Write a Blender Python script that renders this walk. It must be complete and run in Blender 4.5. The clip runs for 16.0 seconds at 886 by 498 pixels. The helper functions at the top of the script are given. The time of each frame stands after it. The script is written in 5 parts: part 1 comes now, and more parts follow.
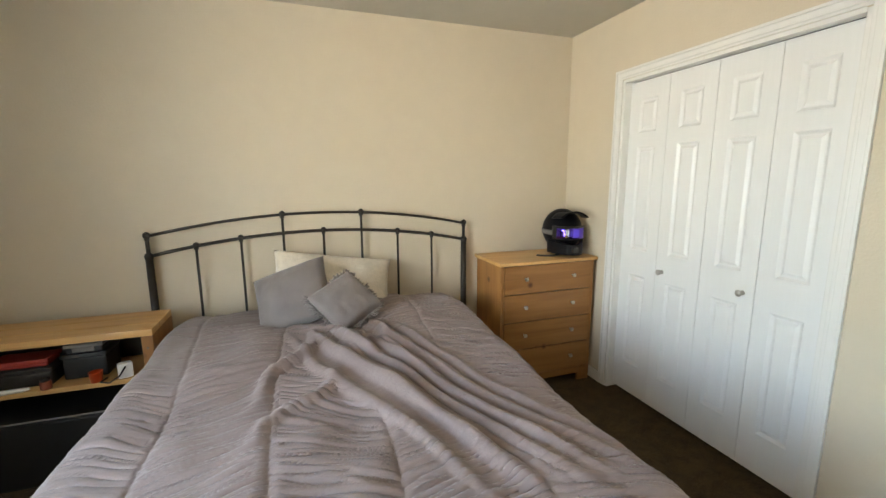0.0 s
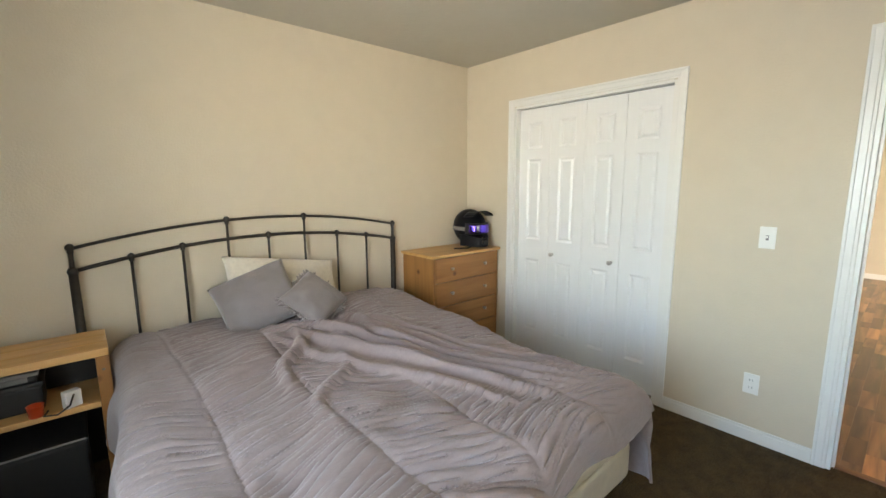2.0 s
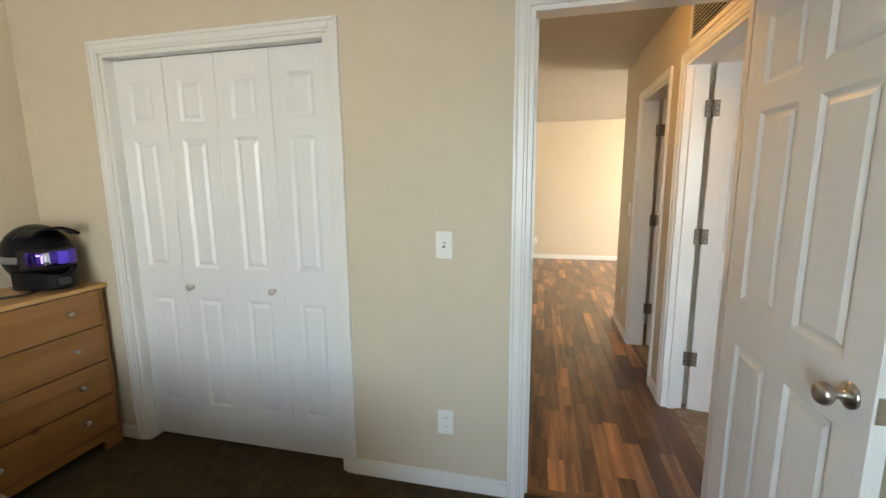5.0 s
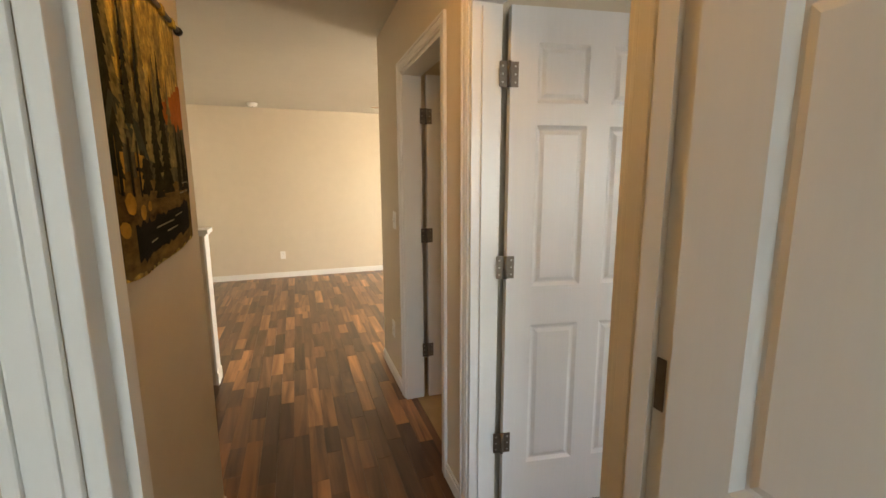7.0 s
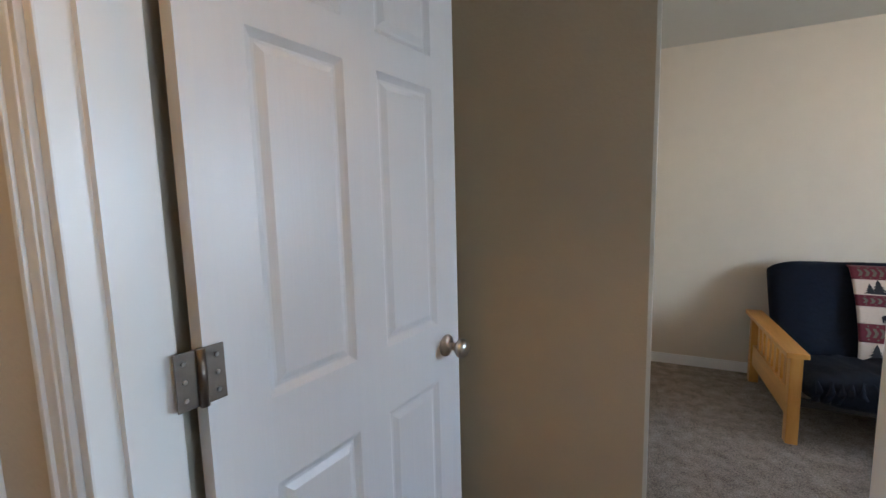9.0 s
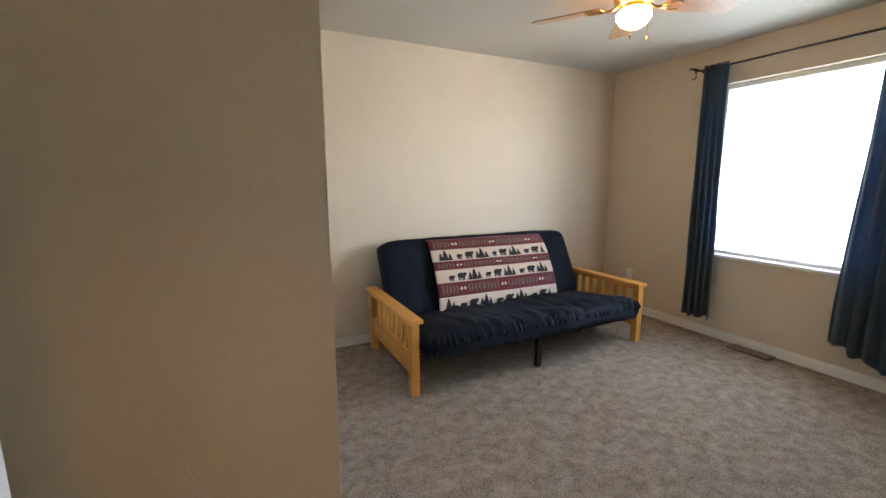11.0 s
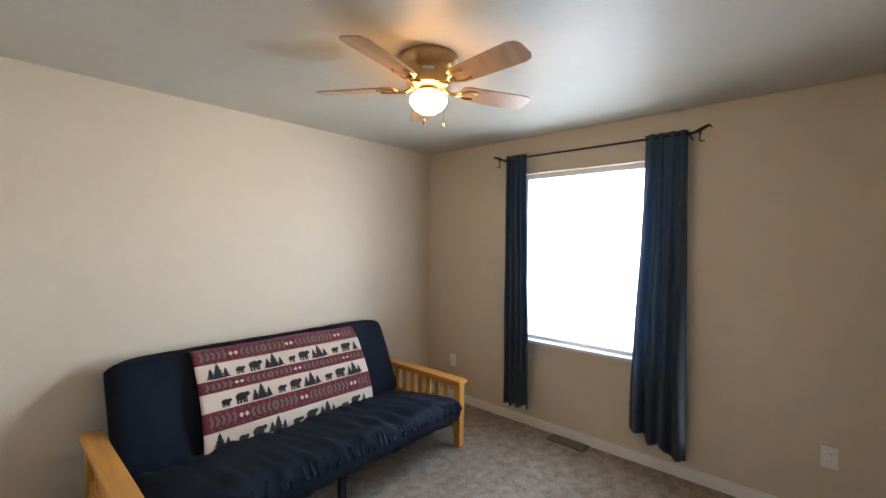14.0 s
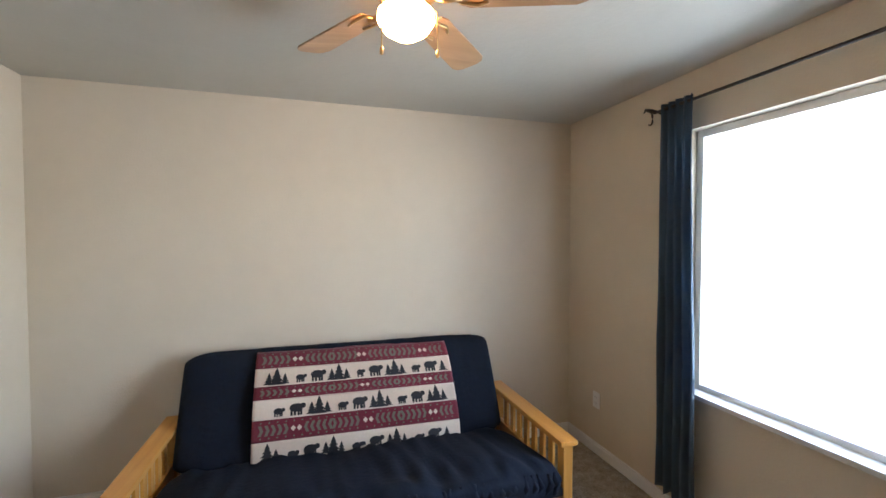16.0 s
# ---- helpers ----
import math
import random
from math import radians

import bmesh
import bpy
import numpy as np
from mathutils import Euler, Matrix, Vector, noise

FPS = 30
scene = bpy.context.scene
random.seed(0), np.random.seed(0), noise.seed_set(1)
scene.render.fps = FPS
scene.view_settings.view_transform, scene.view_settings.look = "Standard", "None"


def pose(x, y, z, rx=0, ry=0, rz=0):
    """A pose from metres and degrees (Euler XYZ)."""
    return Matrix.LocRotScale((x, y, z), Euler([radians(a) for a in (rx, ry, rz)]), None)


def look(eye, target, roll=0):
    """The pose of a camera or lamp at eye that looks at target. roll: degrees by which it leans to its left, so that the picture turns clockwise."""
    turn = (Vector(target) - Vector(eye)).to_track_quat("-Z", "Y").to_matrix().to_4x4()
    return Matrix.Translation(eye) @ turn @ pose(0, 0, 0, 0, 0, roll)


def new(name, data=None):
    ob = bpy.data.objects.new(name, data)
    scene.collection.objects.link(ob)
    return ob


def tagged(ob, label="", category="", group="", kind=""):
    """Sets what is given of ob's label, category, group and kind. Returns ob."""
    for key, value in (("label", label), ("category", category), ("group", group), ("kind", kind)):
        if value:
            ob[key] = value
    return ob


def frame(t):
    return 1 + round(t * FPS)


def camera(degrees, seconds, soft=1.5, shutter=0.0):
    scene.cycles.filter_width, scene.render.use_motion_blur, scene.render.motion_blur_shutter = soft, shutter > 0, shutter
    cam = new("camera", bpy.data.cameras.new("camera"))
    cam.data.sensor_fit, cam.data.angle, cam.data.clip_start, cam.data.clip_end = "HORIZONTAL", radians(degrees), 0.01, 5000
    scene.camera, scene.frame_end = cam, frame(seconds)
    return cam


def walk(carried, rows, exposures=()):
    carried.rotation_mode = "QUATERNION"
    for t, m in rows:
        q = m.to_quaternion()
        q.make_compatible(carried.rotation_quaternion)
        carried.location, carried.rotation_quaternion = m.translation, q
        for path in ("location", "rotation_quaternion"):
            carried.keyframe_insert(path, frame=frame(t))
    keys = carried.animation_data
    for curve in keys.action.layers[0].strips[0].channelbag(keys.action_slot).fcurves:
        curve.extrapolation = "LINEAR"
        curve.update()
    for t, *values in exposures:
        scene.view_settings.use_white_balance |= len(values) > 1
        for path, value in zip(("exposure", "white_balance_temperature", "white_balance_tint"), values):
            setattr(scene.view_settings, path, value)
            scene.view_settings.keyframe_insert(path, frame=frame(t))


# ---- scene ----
cam = camera(93.5, 16.0)
PATH = [
    (0, (0.136, 0.043, 1.439), (0.777, 1.907, 1.104), -0.3),
    (0.5, (-0.042, 0.013, 1.437), (0.828, 1.784, 1.107), -0.4),
    (1, (-0.226, 0.052, 1.433), (0.824, 1.722, 1.104), -0.3),
    (1.5, (-0.443, 0.059, 1.439), (0.745, 1.636, 1.12), -0.2),
    (2, (-0.62, 0.029, 1.431), (0.678, 1.52, 1.124), -0.3),
    (2.5, (-0.641, 0.006, 1.433), (0.741, 1.418, 1.123), -0.4),
    (3, (-0.56, 0.023, 1.432), (0.923, 1.328, 1.122), -0.4),
    (3.5, (-0.341, 0.045, 1.419), (1.265, 1.197, 1.11), -0.4),
    (4, (-0.114, 0.061, 1.407), (1.622, 1.006, 1.099), -0.4),
    (4.5, (0.142, 0.136, 1.409), (1.987, 0.842, 1.096), -0.5),
    (4.7, (0.232, 0.153, 1.409), (2.112, 0.758, 1.094), -0.5),
    (7, (1.625, -0.004, 1.416), (3.488, -0.656, 1.095), -0.2),
    (7.5, (1.862, -0.093, 1.41), (3.605, -1.025, 1.101), -0.1),
    (8, (2.075, -0.156, 1.406), (3.634, -1.375, 1.118), -0.0),
    (8.5, (2.265, -0.262, 1.394), (3.555, -1.765, 1.113), 0.0),
    (9, (2.456, -0.371, 1.336), (3.307, -2.167, 1.11), -1.4),
    (9.5, (2.582, -0.461, 1.347), (2.997, -2.403, 1.104), -1.4),
    (10, (2.664, -0.511, 1.358), (2.621, -2.491, 1.081), -1.0),
    (10.2, (2.664, -0.557, 1.349), (2.439, -2.523, 1.059), -0.9),
    (12.3, (2.54, -0.971, 1.483), (1.057, -2.286, 1.214), 0.9),
    (12.5, (2.52, -0.968, 1.516), (1.004, -2.251, 1.278), 0.8),
    (13, (2.394, -0.997, 1.557), (0.837, -2.243, 1.404), 0.8),
    (13.5, (2.231, -1.025, 1.556), (0.687, -2.294, 1.473), 0.7),
    (14, (2.08, -1.068, 1.558), (0.595, -2.407, 1.518), 0.6),
    (14.5, (1.84, -1.093, 1.574), (0.473, -2.553, 1.535), 0.6),
    (15, (1.524, -1.111, 1.568), (0.347, -2.728, 1.52), 0.5),
    (15.5, (1.248, -1.164, 1.575), (0.313, -2.931, 1.517), 0.3),
    (16, (0.892, -1.201, 1.56), (0.311, -3.113, 1.501), 0.0),
]
walk(cam, [(t, look(eye, target, roll)) for t, eye, target, roll in PATH],
     exposures=[(0, 4.35, 6950, 8), (4.5, 4.1, 6850, 8), (7, 3.65, 7400, 10), (8, 3.72, 6500, 10), (9, 3.55, 5600, 10), (10, 3.9, 6150, 10), (12.5, 4.0, 6100, 10), (16, 3.8, 5750, 10)])

# ---- light ----
world = bpy.data.worlds.new("sky_world")
scene.world = world
world.use_nodes = True
wn = world.node_tree.nodes
sky = wn.new("ShaderNodeTexSky")
sky.sky_type, sky.sun_disc = "NISHITA", False
sky.sun_elevation, sky.sun_rotation = radians(50), radians(90)
world.node_tree.links.new(sky.outputs[0], wn["Background"].inputs[0])
wn["Background"].inputs[1].default_value = 0.12


def lamp(name, kind, m, energy, color, **more):
    data = bpy.data.lights.new(name, kind)
    data.energy, data.color = energy, color
    if kind == "SUN":
        data.angle = radians(0.5)
    if kind == "AREA":
        data.shape, data.size, data.size_y = "RECTANGLE", more["w"], more["h"]
        data.spread = radians(more.get("spread", 180))
    if kind == "POINT":
        data.shadow_soft_size = more["r"]
    ob = new(name, data)
    ob.matrix_world = m
    return ob


lamp("sun", "SUN", look((30, -4, 36), (0, 0, 0)), 4.5, (1, 0.95, 0.87))
# cool sky light in the window openings, and warm light thrown up from the sunlit ground outside
lamp("window_light_bedroom", "AREA", look((-1.535, 0.60, 1.425), (2.0, 0.60, 1.425)), 3.2, (0.68, 0.84, 1.0), w=1.39, h=1.40)
lamp("ground_light_bedroom", "AREA", look((-1.90, 0.20, 1.10), (0.6, 2.80, 2.0)), 1.6, (1.0, 0.95, 0.83), w=1.8, h=1.7, spread=90)
lamp("window_light_futon_room", "AREA", look((-1.147, -2.43, 1.425), (2.0, -2.43, 1.425)), 2.9, (0.76, 0.88, 1.0), w=1.09, h=1.40)
lamp("ground_light_futon_room", "AREA", look((-1.50, -2.0, 1.10), (0.7, -4.07, 1.45)), 1.3, (1.0, 0.96, 0.86), w=1.5, h=1.7, spread=90)
lamp("window_light_living_room", "AREA", look((6.6, -4.29, 1.35), (6.6, 0.0, 1.35)), 11, (1.0, 0.95, 0.86), w=1.9, h=1.6)


# ---- materials ----
def material(name, color, rough=0.6, metal=0.0, scale=20.0, vary=0.12, bump=0.0, bump_scale=200.0, spec=0.5, coat=0.0, kind="noise", big=1.2, emit=None, sheen=0.0, stretch=(1, 1, 1)):
    """A surface with variation at two scales and fine relief."""
    m = bpy.data.materials.new(name)
    m.use_nodes = True
    nt = m.node_tree
    n, l = nt.nodes, nt.links
    b = n["Principled BSDF"]
    b.inputs["Roughness"].default_value, b.inputs["Metallic"].default_value = rough, metal
    b.inputs["Specular IOR Level"].default_value = spec
    b.inputs["Coat Weight"].default_value = coat
    b.inputs["Sheen Weight"].default_value = sheen
    co = n.new("ShaderNodeTexCoord")
    mp = n.new("ShaderNodeMapping")
    mp.inputs["Scale"].default_value = stretch
    l.new(co.outputs["Object"], mp.inputs["Vector"])
    fine, wide = n.new("ShaderNodeTexNoise"), n.new("ShaderNodeTexNoise")
    fine.inputs["Scale"].default_value, fine.inputs["Detail"].default_value = scale, 6
    wide.inputs["Scale"].default_value, wide.inputs["Detail"].default_value = big, 3
    for t in (fine, wide):
        l.new(mp.outputs[0], t.inputs["Vector"])
    mix = n.new("ShaderNodeMath")
    mix.operation = "ADD"
    l.new(fine.outputs[0], mix.inputs[0])
    l.new(wide.outputs[0], mix.inputs[1])
    ramp = n.new("ShaderNodeMapRange")
    ramp.inputs["From Min"].default_value, ramp.inputs["From Max"].default_value = 0.6, 1.4
    ramp.inputs["To Min"].default_value, ramp.inputs["To Max"].default_value = 1 - vary, 1 + vary
    l.new(mix.outputs[0], ramp.inputs[0])
    mul = n.new("ShaderNodeVectorMath")
    mul.operation = "SCALE"
    mul.inputs[0].default_value = color
    l.new(ramp.outputs[0], mul.inputs["Scale"])
    l.new(mul.outputs[0], b.inputs["Base Color"])
    if bump:
        tex = n.new("ShaderNodeTexNoise")
        tex.inputs["Scale"].default_value, tex.inputs["Detail"].default_value = bump_scale, 4
        l.new(mp.outputs[0], tex.inputs["Vector"])
        bp = n.new("ShaderNodeBump")
        bp.inputs["Strength"].default_value, bp.inputs["Distance"].default_value = bump, 0.004
        l.new(tex.outputs[0], bp.inputs["Height"])
        l.new(bp.outputs[0], b.inputs["Normal"])
    if emit:
        b.inputs["Emission Color"].default_value, b.inputs["Emission Strength"].default_value = (*emit[0], 1), emit[1]
    return m


def wood(name, dark, light, along="X", rough=0.45, grain=14.0, knots=0.0, per_piece=0.0, coat=0.1, distort=3.0):
    """Grain that runs along one axis, with knots and, for loose pieces, a tone of their own."""
    m = bpy.data.materials.new(name)
    m.use_nodes = True
    nt = m.node_tree
    n, l = nt.nodes, nt.links
    b = n["Principled BSDF"]
    b.inputs["Roughness"].default_value, b.inputs["Coat Weight"].default_value = rough, coat
    b.inputs["Coat Roughness"].default_value = 0.25
    co, mp = n.new("ShaderNodeTexCoord"), n.new("ShaderNodeMapping")
    mp.inputs["Scale"].default_value = [0.08 if a == along else 1.0 for a in "XYZ"]
    l.new(co.outputs["Object"], mp.inputs["Vector"])
    info = n.new("ShaderNodeObjectInfo")
    isle = n.new("ShaderNodeNewGeometry")
    shift = n.new("ShaderNodeMath")
    shift.operation = "ADD"
    l.new(info.outputs["Random"], shift.inputs[0])
    l.new(isle.outputs["Random Per Island"], shift.inputs[1])
    far = n.new("ShaderNodeMath")
    far.operation = "MULTIPLY"
    far.inputs[1].default_value = 37.0
    l.new(shift.outputs[0], far.inputs[0])
    off = n.new("ShaderNodeVectorMath")
    l.new(mp.outputs[0], off.inputs[0])
    l.new(far.outputs[0], off.inputs[1])
    tex = n.new("ShaderNodeTexNoise")
    tex.inputs["Scale"].default_value, tex.inputs["Detail"].default_value, tex.inputs["Distortion"].default_value = grain, 8, distort * 0.3
    l.new(off.outputs[0], tex.inputs["Vector"])
    ramp = n.new("ShaderNodeValToRGB")
    ramp.color_ramp.elements[0].position, ramp.color_ramp.elements[1].position = 0.3, 0.72
    ramp.color_ramp.elements[0].color, ramp.color_ramp.elements[1].color = (*dark, 1), (*light, 1)
    l.new(tex.outputs[0], ramp.inputs[0])
    out = ramp.outputs[0]
    if per_piece:
        wrap = n.new("ShaderNodeMath")
        wrap.operation = "FRACT"
        l.new(shift.outputs[0], wrap.inputs[0])
        tone = n.new("ShaderNodeValToRGB")
        e = tone.color_ramp.elements
        e[0].position, e[0].color = 0.0, (0.46, 0.43, 0.42, 1)
        e[1].position, e[1].color = 1.0, (2.3, 2.15, 1.8, 1)
        for p, c in ((0.3, (0.62, 0.58, 0.55, 1)), (0.6, (1.0, 0.97, 0.93, 1)), (0.84, (1.5, 1.42, 1.25, 1))):
            k = e.new(p)
            k.color = c
        l.new(wrap.outputs[0], tone.inputs[0])
        mul = n.new("ShaderNodeVectorMath")
        mul.operation = "MULTIPLY"
        l.new(out, mul.inputs[0])
        l.new(tone.outputs[0], mul.inputs[1])
        out = mul.outputs[0]
    if knots:
        vor = n.new("ShaderNodeTexVoronoi")
        vor.inputs["Scale"].default_value = knots
        l.new(co.outputs["Object"], vor.inputs["Vector"])
        kr = n.new("ShaderNodeMapRange")
        kr.inputs["From Min"].default_value, kr.inputs["From Max"].default_value = 0.04, 0.11
        l.new(vor.outputs["Distance"], kr.inputs[0])
        km = n.new("ShaderNodeMix")
        km.data_type = "RGBA"
        km.inputs[6].default_value = (0.10, 0.035, 0.012, 1)
        l.new(kr.outputs[0], km.inputs[0])
        l.new(out, km.inputs[7])
        out = km.outputs[2]
    l.new(out, b.inputs["Base Color"])
    bp = n.new("ShaderNodeBump")
    bp.inputs["Strength"].default_value, bp.inputs["Distance"].default_value = 0.15, 0.002
    l.new(tex.outputs[0], bp.inputs["Height"])
    l.new(bp.outputs[0], b.inputs["Normal"])
    return m


def carpet_material(name, dark, light):
    m = bpy.data.materials.new(name)
    m.use_nodes = True
    n, l = m.node_tree.nodes, m.node_tree.links
    b = n["Principled BSDF"]
    b.inputs["Roughness"].default_value, b.inputs["Specular IOR Level"].default_value, b.inputs["Sheen Weight"].default_value = 0.95, 0.03, 0.06
    co = n.new("ShaderNodeTexCoord")
    tuft, blotch = n.new("ShaderNodeTexNoise"), n.new("ShaderNodeTexNoise")
    tuft.inputs["Scale"].default_value, tuft.inputs["Detail"].default_value, tuft.inputs["Roughness"].default_value = 120, 5, 0.7
    blotch.inputs["Scale"].default_value, blotch.inputs["Detail"].default_value, blotch.inputs["Roughness"].default_value = 13, 6, 0.7
    for t in (tuft, blotch):
        l.new(co.outputs["Object"], t.inputs["Vector"])
    a = n.new("ShaderNodeMath")
    a.operation = "MULTIPLY_ADD"
    a.inputs[1].default_value = 0.65
    l.new(blotch.outputs[0], a.inputs[0])
    l.new(tuft.outputs[0], a.inputs[2])
    r = n.new("ShaderNodeValToRGB")
    r.color_ramp.elements[0].position, r.color_ramp.elements[1].position = 0.66, 1.2
    r.color_ramp.elements[1].position = 1.0
    half = n.new("ShaderNodeMath")
    half.operation = "MULTIPLY_ADD"
    half.inputs[1].default_value, half.inputs[2].default_value = 1.6, -0.62
    l.new(a.outputs[0], half.inputs[0])
    r.color_ramp.elements[0].position = 0.35
    r.color_ramp.elements[0].color, r.color_ramp.elements[1].color = (*dark, 1), (*light, 1)
    l.new(half.outputs[0], r.inputs[0])
    l.new(r.outputs[0], b.inputs["Base Color"])
    bp = n.new("ShaderNodeBump")
    bp.inputs["Strength"].default_value, bp.inputs["Distance"].default_value = 0.9, 0.012
    l.new(a.outputs[0], bp.inputs["Height"])
    l.new(bp.outputs[0], b.inputs["Normal"])
    return m


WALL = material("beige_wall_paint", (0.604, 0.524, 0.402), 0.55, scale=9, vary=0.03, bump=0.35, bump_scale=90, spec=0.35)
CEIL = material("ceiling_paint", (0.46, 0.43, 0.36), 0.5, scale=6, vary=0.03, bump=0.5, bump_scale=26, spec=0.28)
TRIM = material("white_gloss_trim", (0.74, 0.73, 0.70), 0.3, scale=14, vary=0.02, bump=0.05, bump_scale=60)
DOOR = material("white_door_paint", (0.74, 0.74, 0.73), 0.32, scale=30, vary=0.02, bump=0.07, bump_scale=55, stretch=(3, 3, 0.12))
STEEL = material("brushed_nickel", (0.52, 0.49, 0.45), 0.28, 1.0, scale=60, vary=0.1)
HINGE = material("aged_steel", (0.20, 0.17, 0.14), 0.42, 1.0, scale=60, vary=0.2)
IRON = material("dark_bronze_iron", (0.035, 0.030, 0.026), 0.42, 0.5, scale=40, vary=0.25, bump=0.1)
PLATE = material("white_plastic", (0.78, 0.77, 0.73), 0.35, vary=0.02)
SLOT = material("dark_slot", (0.03, 0.03, 0.03), 0.6, vary=0.05)
CARPET_BROWN = carpet_material("brown_carpet", (0.022, 0.0145, 0.006), (0.105, 0.070, 0.032))
CARPET_GREY = carpet_material("taupe_carpet", (0.10, 0.080, 0.060), (0.50, 0.42, 0.335))
ACACIA = wood("acacia_planks", (0.075, 0.036, 0.018), (0.29, 0.15, 0.072), "X", 0.32, 16, 0, 1.0, coat=0.25)
# one pine: upright faces darker, level boards paler, with the shading in the colour
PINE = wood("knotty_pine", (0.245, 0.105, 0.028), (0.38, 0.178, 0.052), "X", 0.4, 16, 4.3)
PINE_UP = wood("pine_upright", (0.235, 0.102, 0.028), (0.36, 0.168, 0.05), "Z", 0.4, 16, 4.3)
PINE_TOP = wood("pine_lit_top", (0.50, 0.275, 0.09), (0.66, 0.40, 0.16), "X", 0.4, 13, 3.1)
OAK_Y = wood("honey_oak_rail", (0.52, 0.235, 0.045), (0.68, 0.34, 0.075), "Y", 0.35, 15)
OAK_Z = wood("honey_oak_upright", (0.52, 0.235, 0.045), (0.68, 0.34, 0.075), "Z", 0.35, 15)
DUVET = material("mauve_cotton", (0.235, 0.188, 0.188), 0.75, scale=60, vary=0.10, bump=0.5, bump_scale=150, stretch=(0.3, 1, 1), sheen=0.25, spec=0.25)
GREY_CUSHION = material("grey_cushion_cloth", (0.185, 0.162, 0.16), 0.85, scale=120, vary=0.07, bump=0.4, bump_scale=260, sheen=0.3)
CREAM_FUR = material("cream_fur", (0.66, 0.60, 0.50), 0.9, scale=40, vary=0.12, bump=1.0, bump_scale=85, sheen=0.5)
NAVY = material("navy_microfibre", (0.0055, 0.0095, 0.020), 0.85, scale=40, vary=0.3, bump=0.6, bump_scale=40, sheen=0.0, spec=0.2)
CURTAIN = material("blue_grey_curtain", (0.045, 0.072, 0.105), 0.85, scale=70, vary=0.12, bump=0.3, bump_scale=160, sheen=0.2)


def thin_cloth(m, color, share):
    """Lets some light pass through a thin cloth."""
    n, l = m.node_tree.nodes, m.node_tree.links
    tr, mix = n.new("ShaderNodeBsdfTranslucent"), n.new("ShaderNodeMixShader")
    tr.inputs[0].default_value, mix.inputs[0].default_value = (*color, 1), share
    l.new(n["Principled BSDF"].outputs[0], mix.inputs[1])
    l.new(tr.outputs[0], mix.inputs[2])
    l.new(mix.outputs[0], n["Material Output"].inputs[0])


thin_cloth(CURTAIN, (0.10, 0.17, 0.26), 0.35)
BLACK = material("matt_black", (0.012, 0.012, 0.013), 0.5, vary=0.15)
CREAM = material("cream_fleece", (0.63, 0.52, 0.42), 0.95, scale=90, vary=0.08, bump=0.7, bump_scale=220, sheen=0.3)
RED = material("burgundy_fleece", (0.14, 0.013, 0.026), 0.95, scale=160, vary=0.3, bump=0.7, bump_scale=220, sheen=0.15)
PRINT = material("charcoal_print", (0.022, 0.023, 0.028), 0.95, scale=120, vary=0.2, bump=0.5, bump_scale=200)
OLIVE = material("olive_print", (0.15, 0.13, 0.10), 0.95, scale=120, vary=0.2)
BLADE = wood("fan_blade_wood", (0.30, 0.17, 0.08), (0.46, 0.28, 0.14), "X", 0.4, 12)
GLASS = material("milk_glass", (0.9, 0.85, 0.75), 0.3, vary=0.02, emit=((1.0, 0.52, 0.17), 3.8))
HALL_DOME = material("hall_milk_dome", (0.9, 0.85, 0.75), 0.3, vary=0.02, emit=((1.0, 0.53, 0.16), 3.0))
DOME = material("milk_dome", (0.9, 0.85, 0.75), 0.3, vary=0.02, emit=((1.0, 0.66, 0.32), 0.9))
BRASS = material("antique_brass", (0.55, 0.36, 0.16), 0.3, 1.0, scale=50, vary=0.15)
SHELL = material("gloss_black_shell", (0.006, 0.006, 0.008), 0.42, vary=0.1, spec=0.15)
LENS = material("violet_mirror_lens", (0.16, 0.10, 0.85), 0.08, 1.0, scale=3, vary=0.3)
# lit copy of the lens, for a reflection painted on it
LENS_LIT = material("silver_lens_glint", (0.75, 0.80, 1.0), 0.1, 0.9, vary=0.05)
TILE = material("tan_vinyl", (0.42, 0.31, 0.17), 0.4, scale=12, vary=0.12)
GROUND = material("dry_ground", (0.23, 0.19, 0.14), 0.95, scale=0.5, vary=0.25)
ORANGE = material("orange_plastic", (0.5, 0.06, 0.015), 0.4, vary=0.08)
RED_BOX = material("red_case", (0.36, 0.03, 0.015), 0.45, vary=0.1)
DARK_GREEN = material("dark_green_plastic", (0.015, 0.05, 0.035), 0.45, vary=0.15)
GREY_PLASTIC = material("grey_plastic", (0.20, 0.19, 0.18), 0.5, vary=0.1)


def clear_glass():
    m = bpy.data.materials.new("window_glass")
    m.use_nodes = True
    b = m.node_tree.nodes["Principled BSDF"]
    b.inputs["Transmission Weight"].default_value, b.inputs["Roughness"].default_value, b.inputs["IOR"].default_value = 1.0, 0.0, 1.02
    return m


PANE = clear_glass()


# ---- mesh helpers ----
def box(bm, a, b, bevel=0.0, m=None):
    mid = [(p + q) / 2 for p, q in zip(a, b)]
    size = [abs(q - p) for p, q in zip(a, b)]
    made = bmesh.ops.create_cube(bm, size=1, matrix=(m or Matrix()) @ Matrix.LocRotScale(mid, None, size))["verts"]
    if bevel:
        edges = {e for v in made for e in v.link_edges}
        bmesh.ops.bevel(bm, geom=list(edges), offset=bevel, segments=2, affect="EDGES", profile=0.6)
    return bm


def boxes(*pairs, bevel=0.0):
    bm = bmesh.new()
    for a, b in pairs:
        box(bm, a, b, bevel)
    return bm


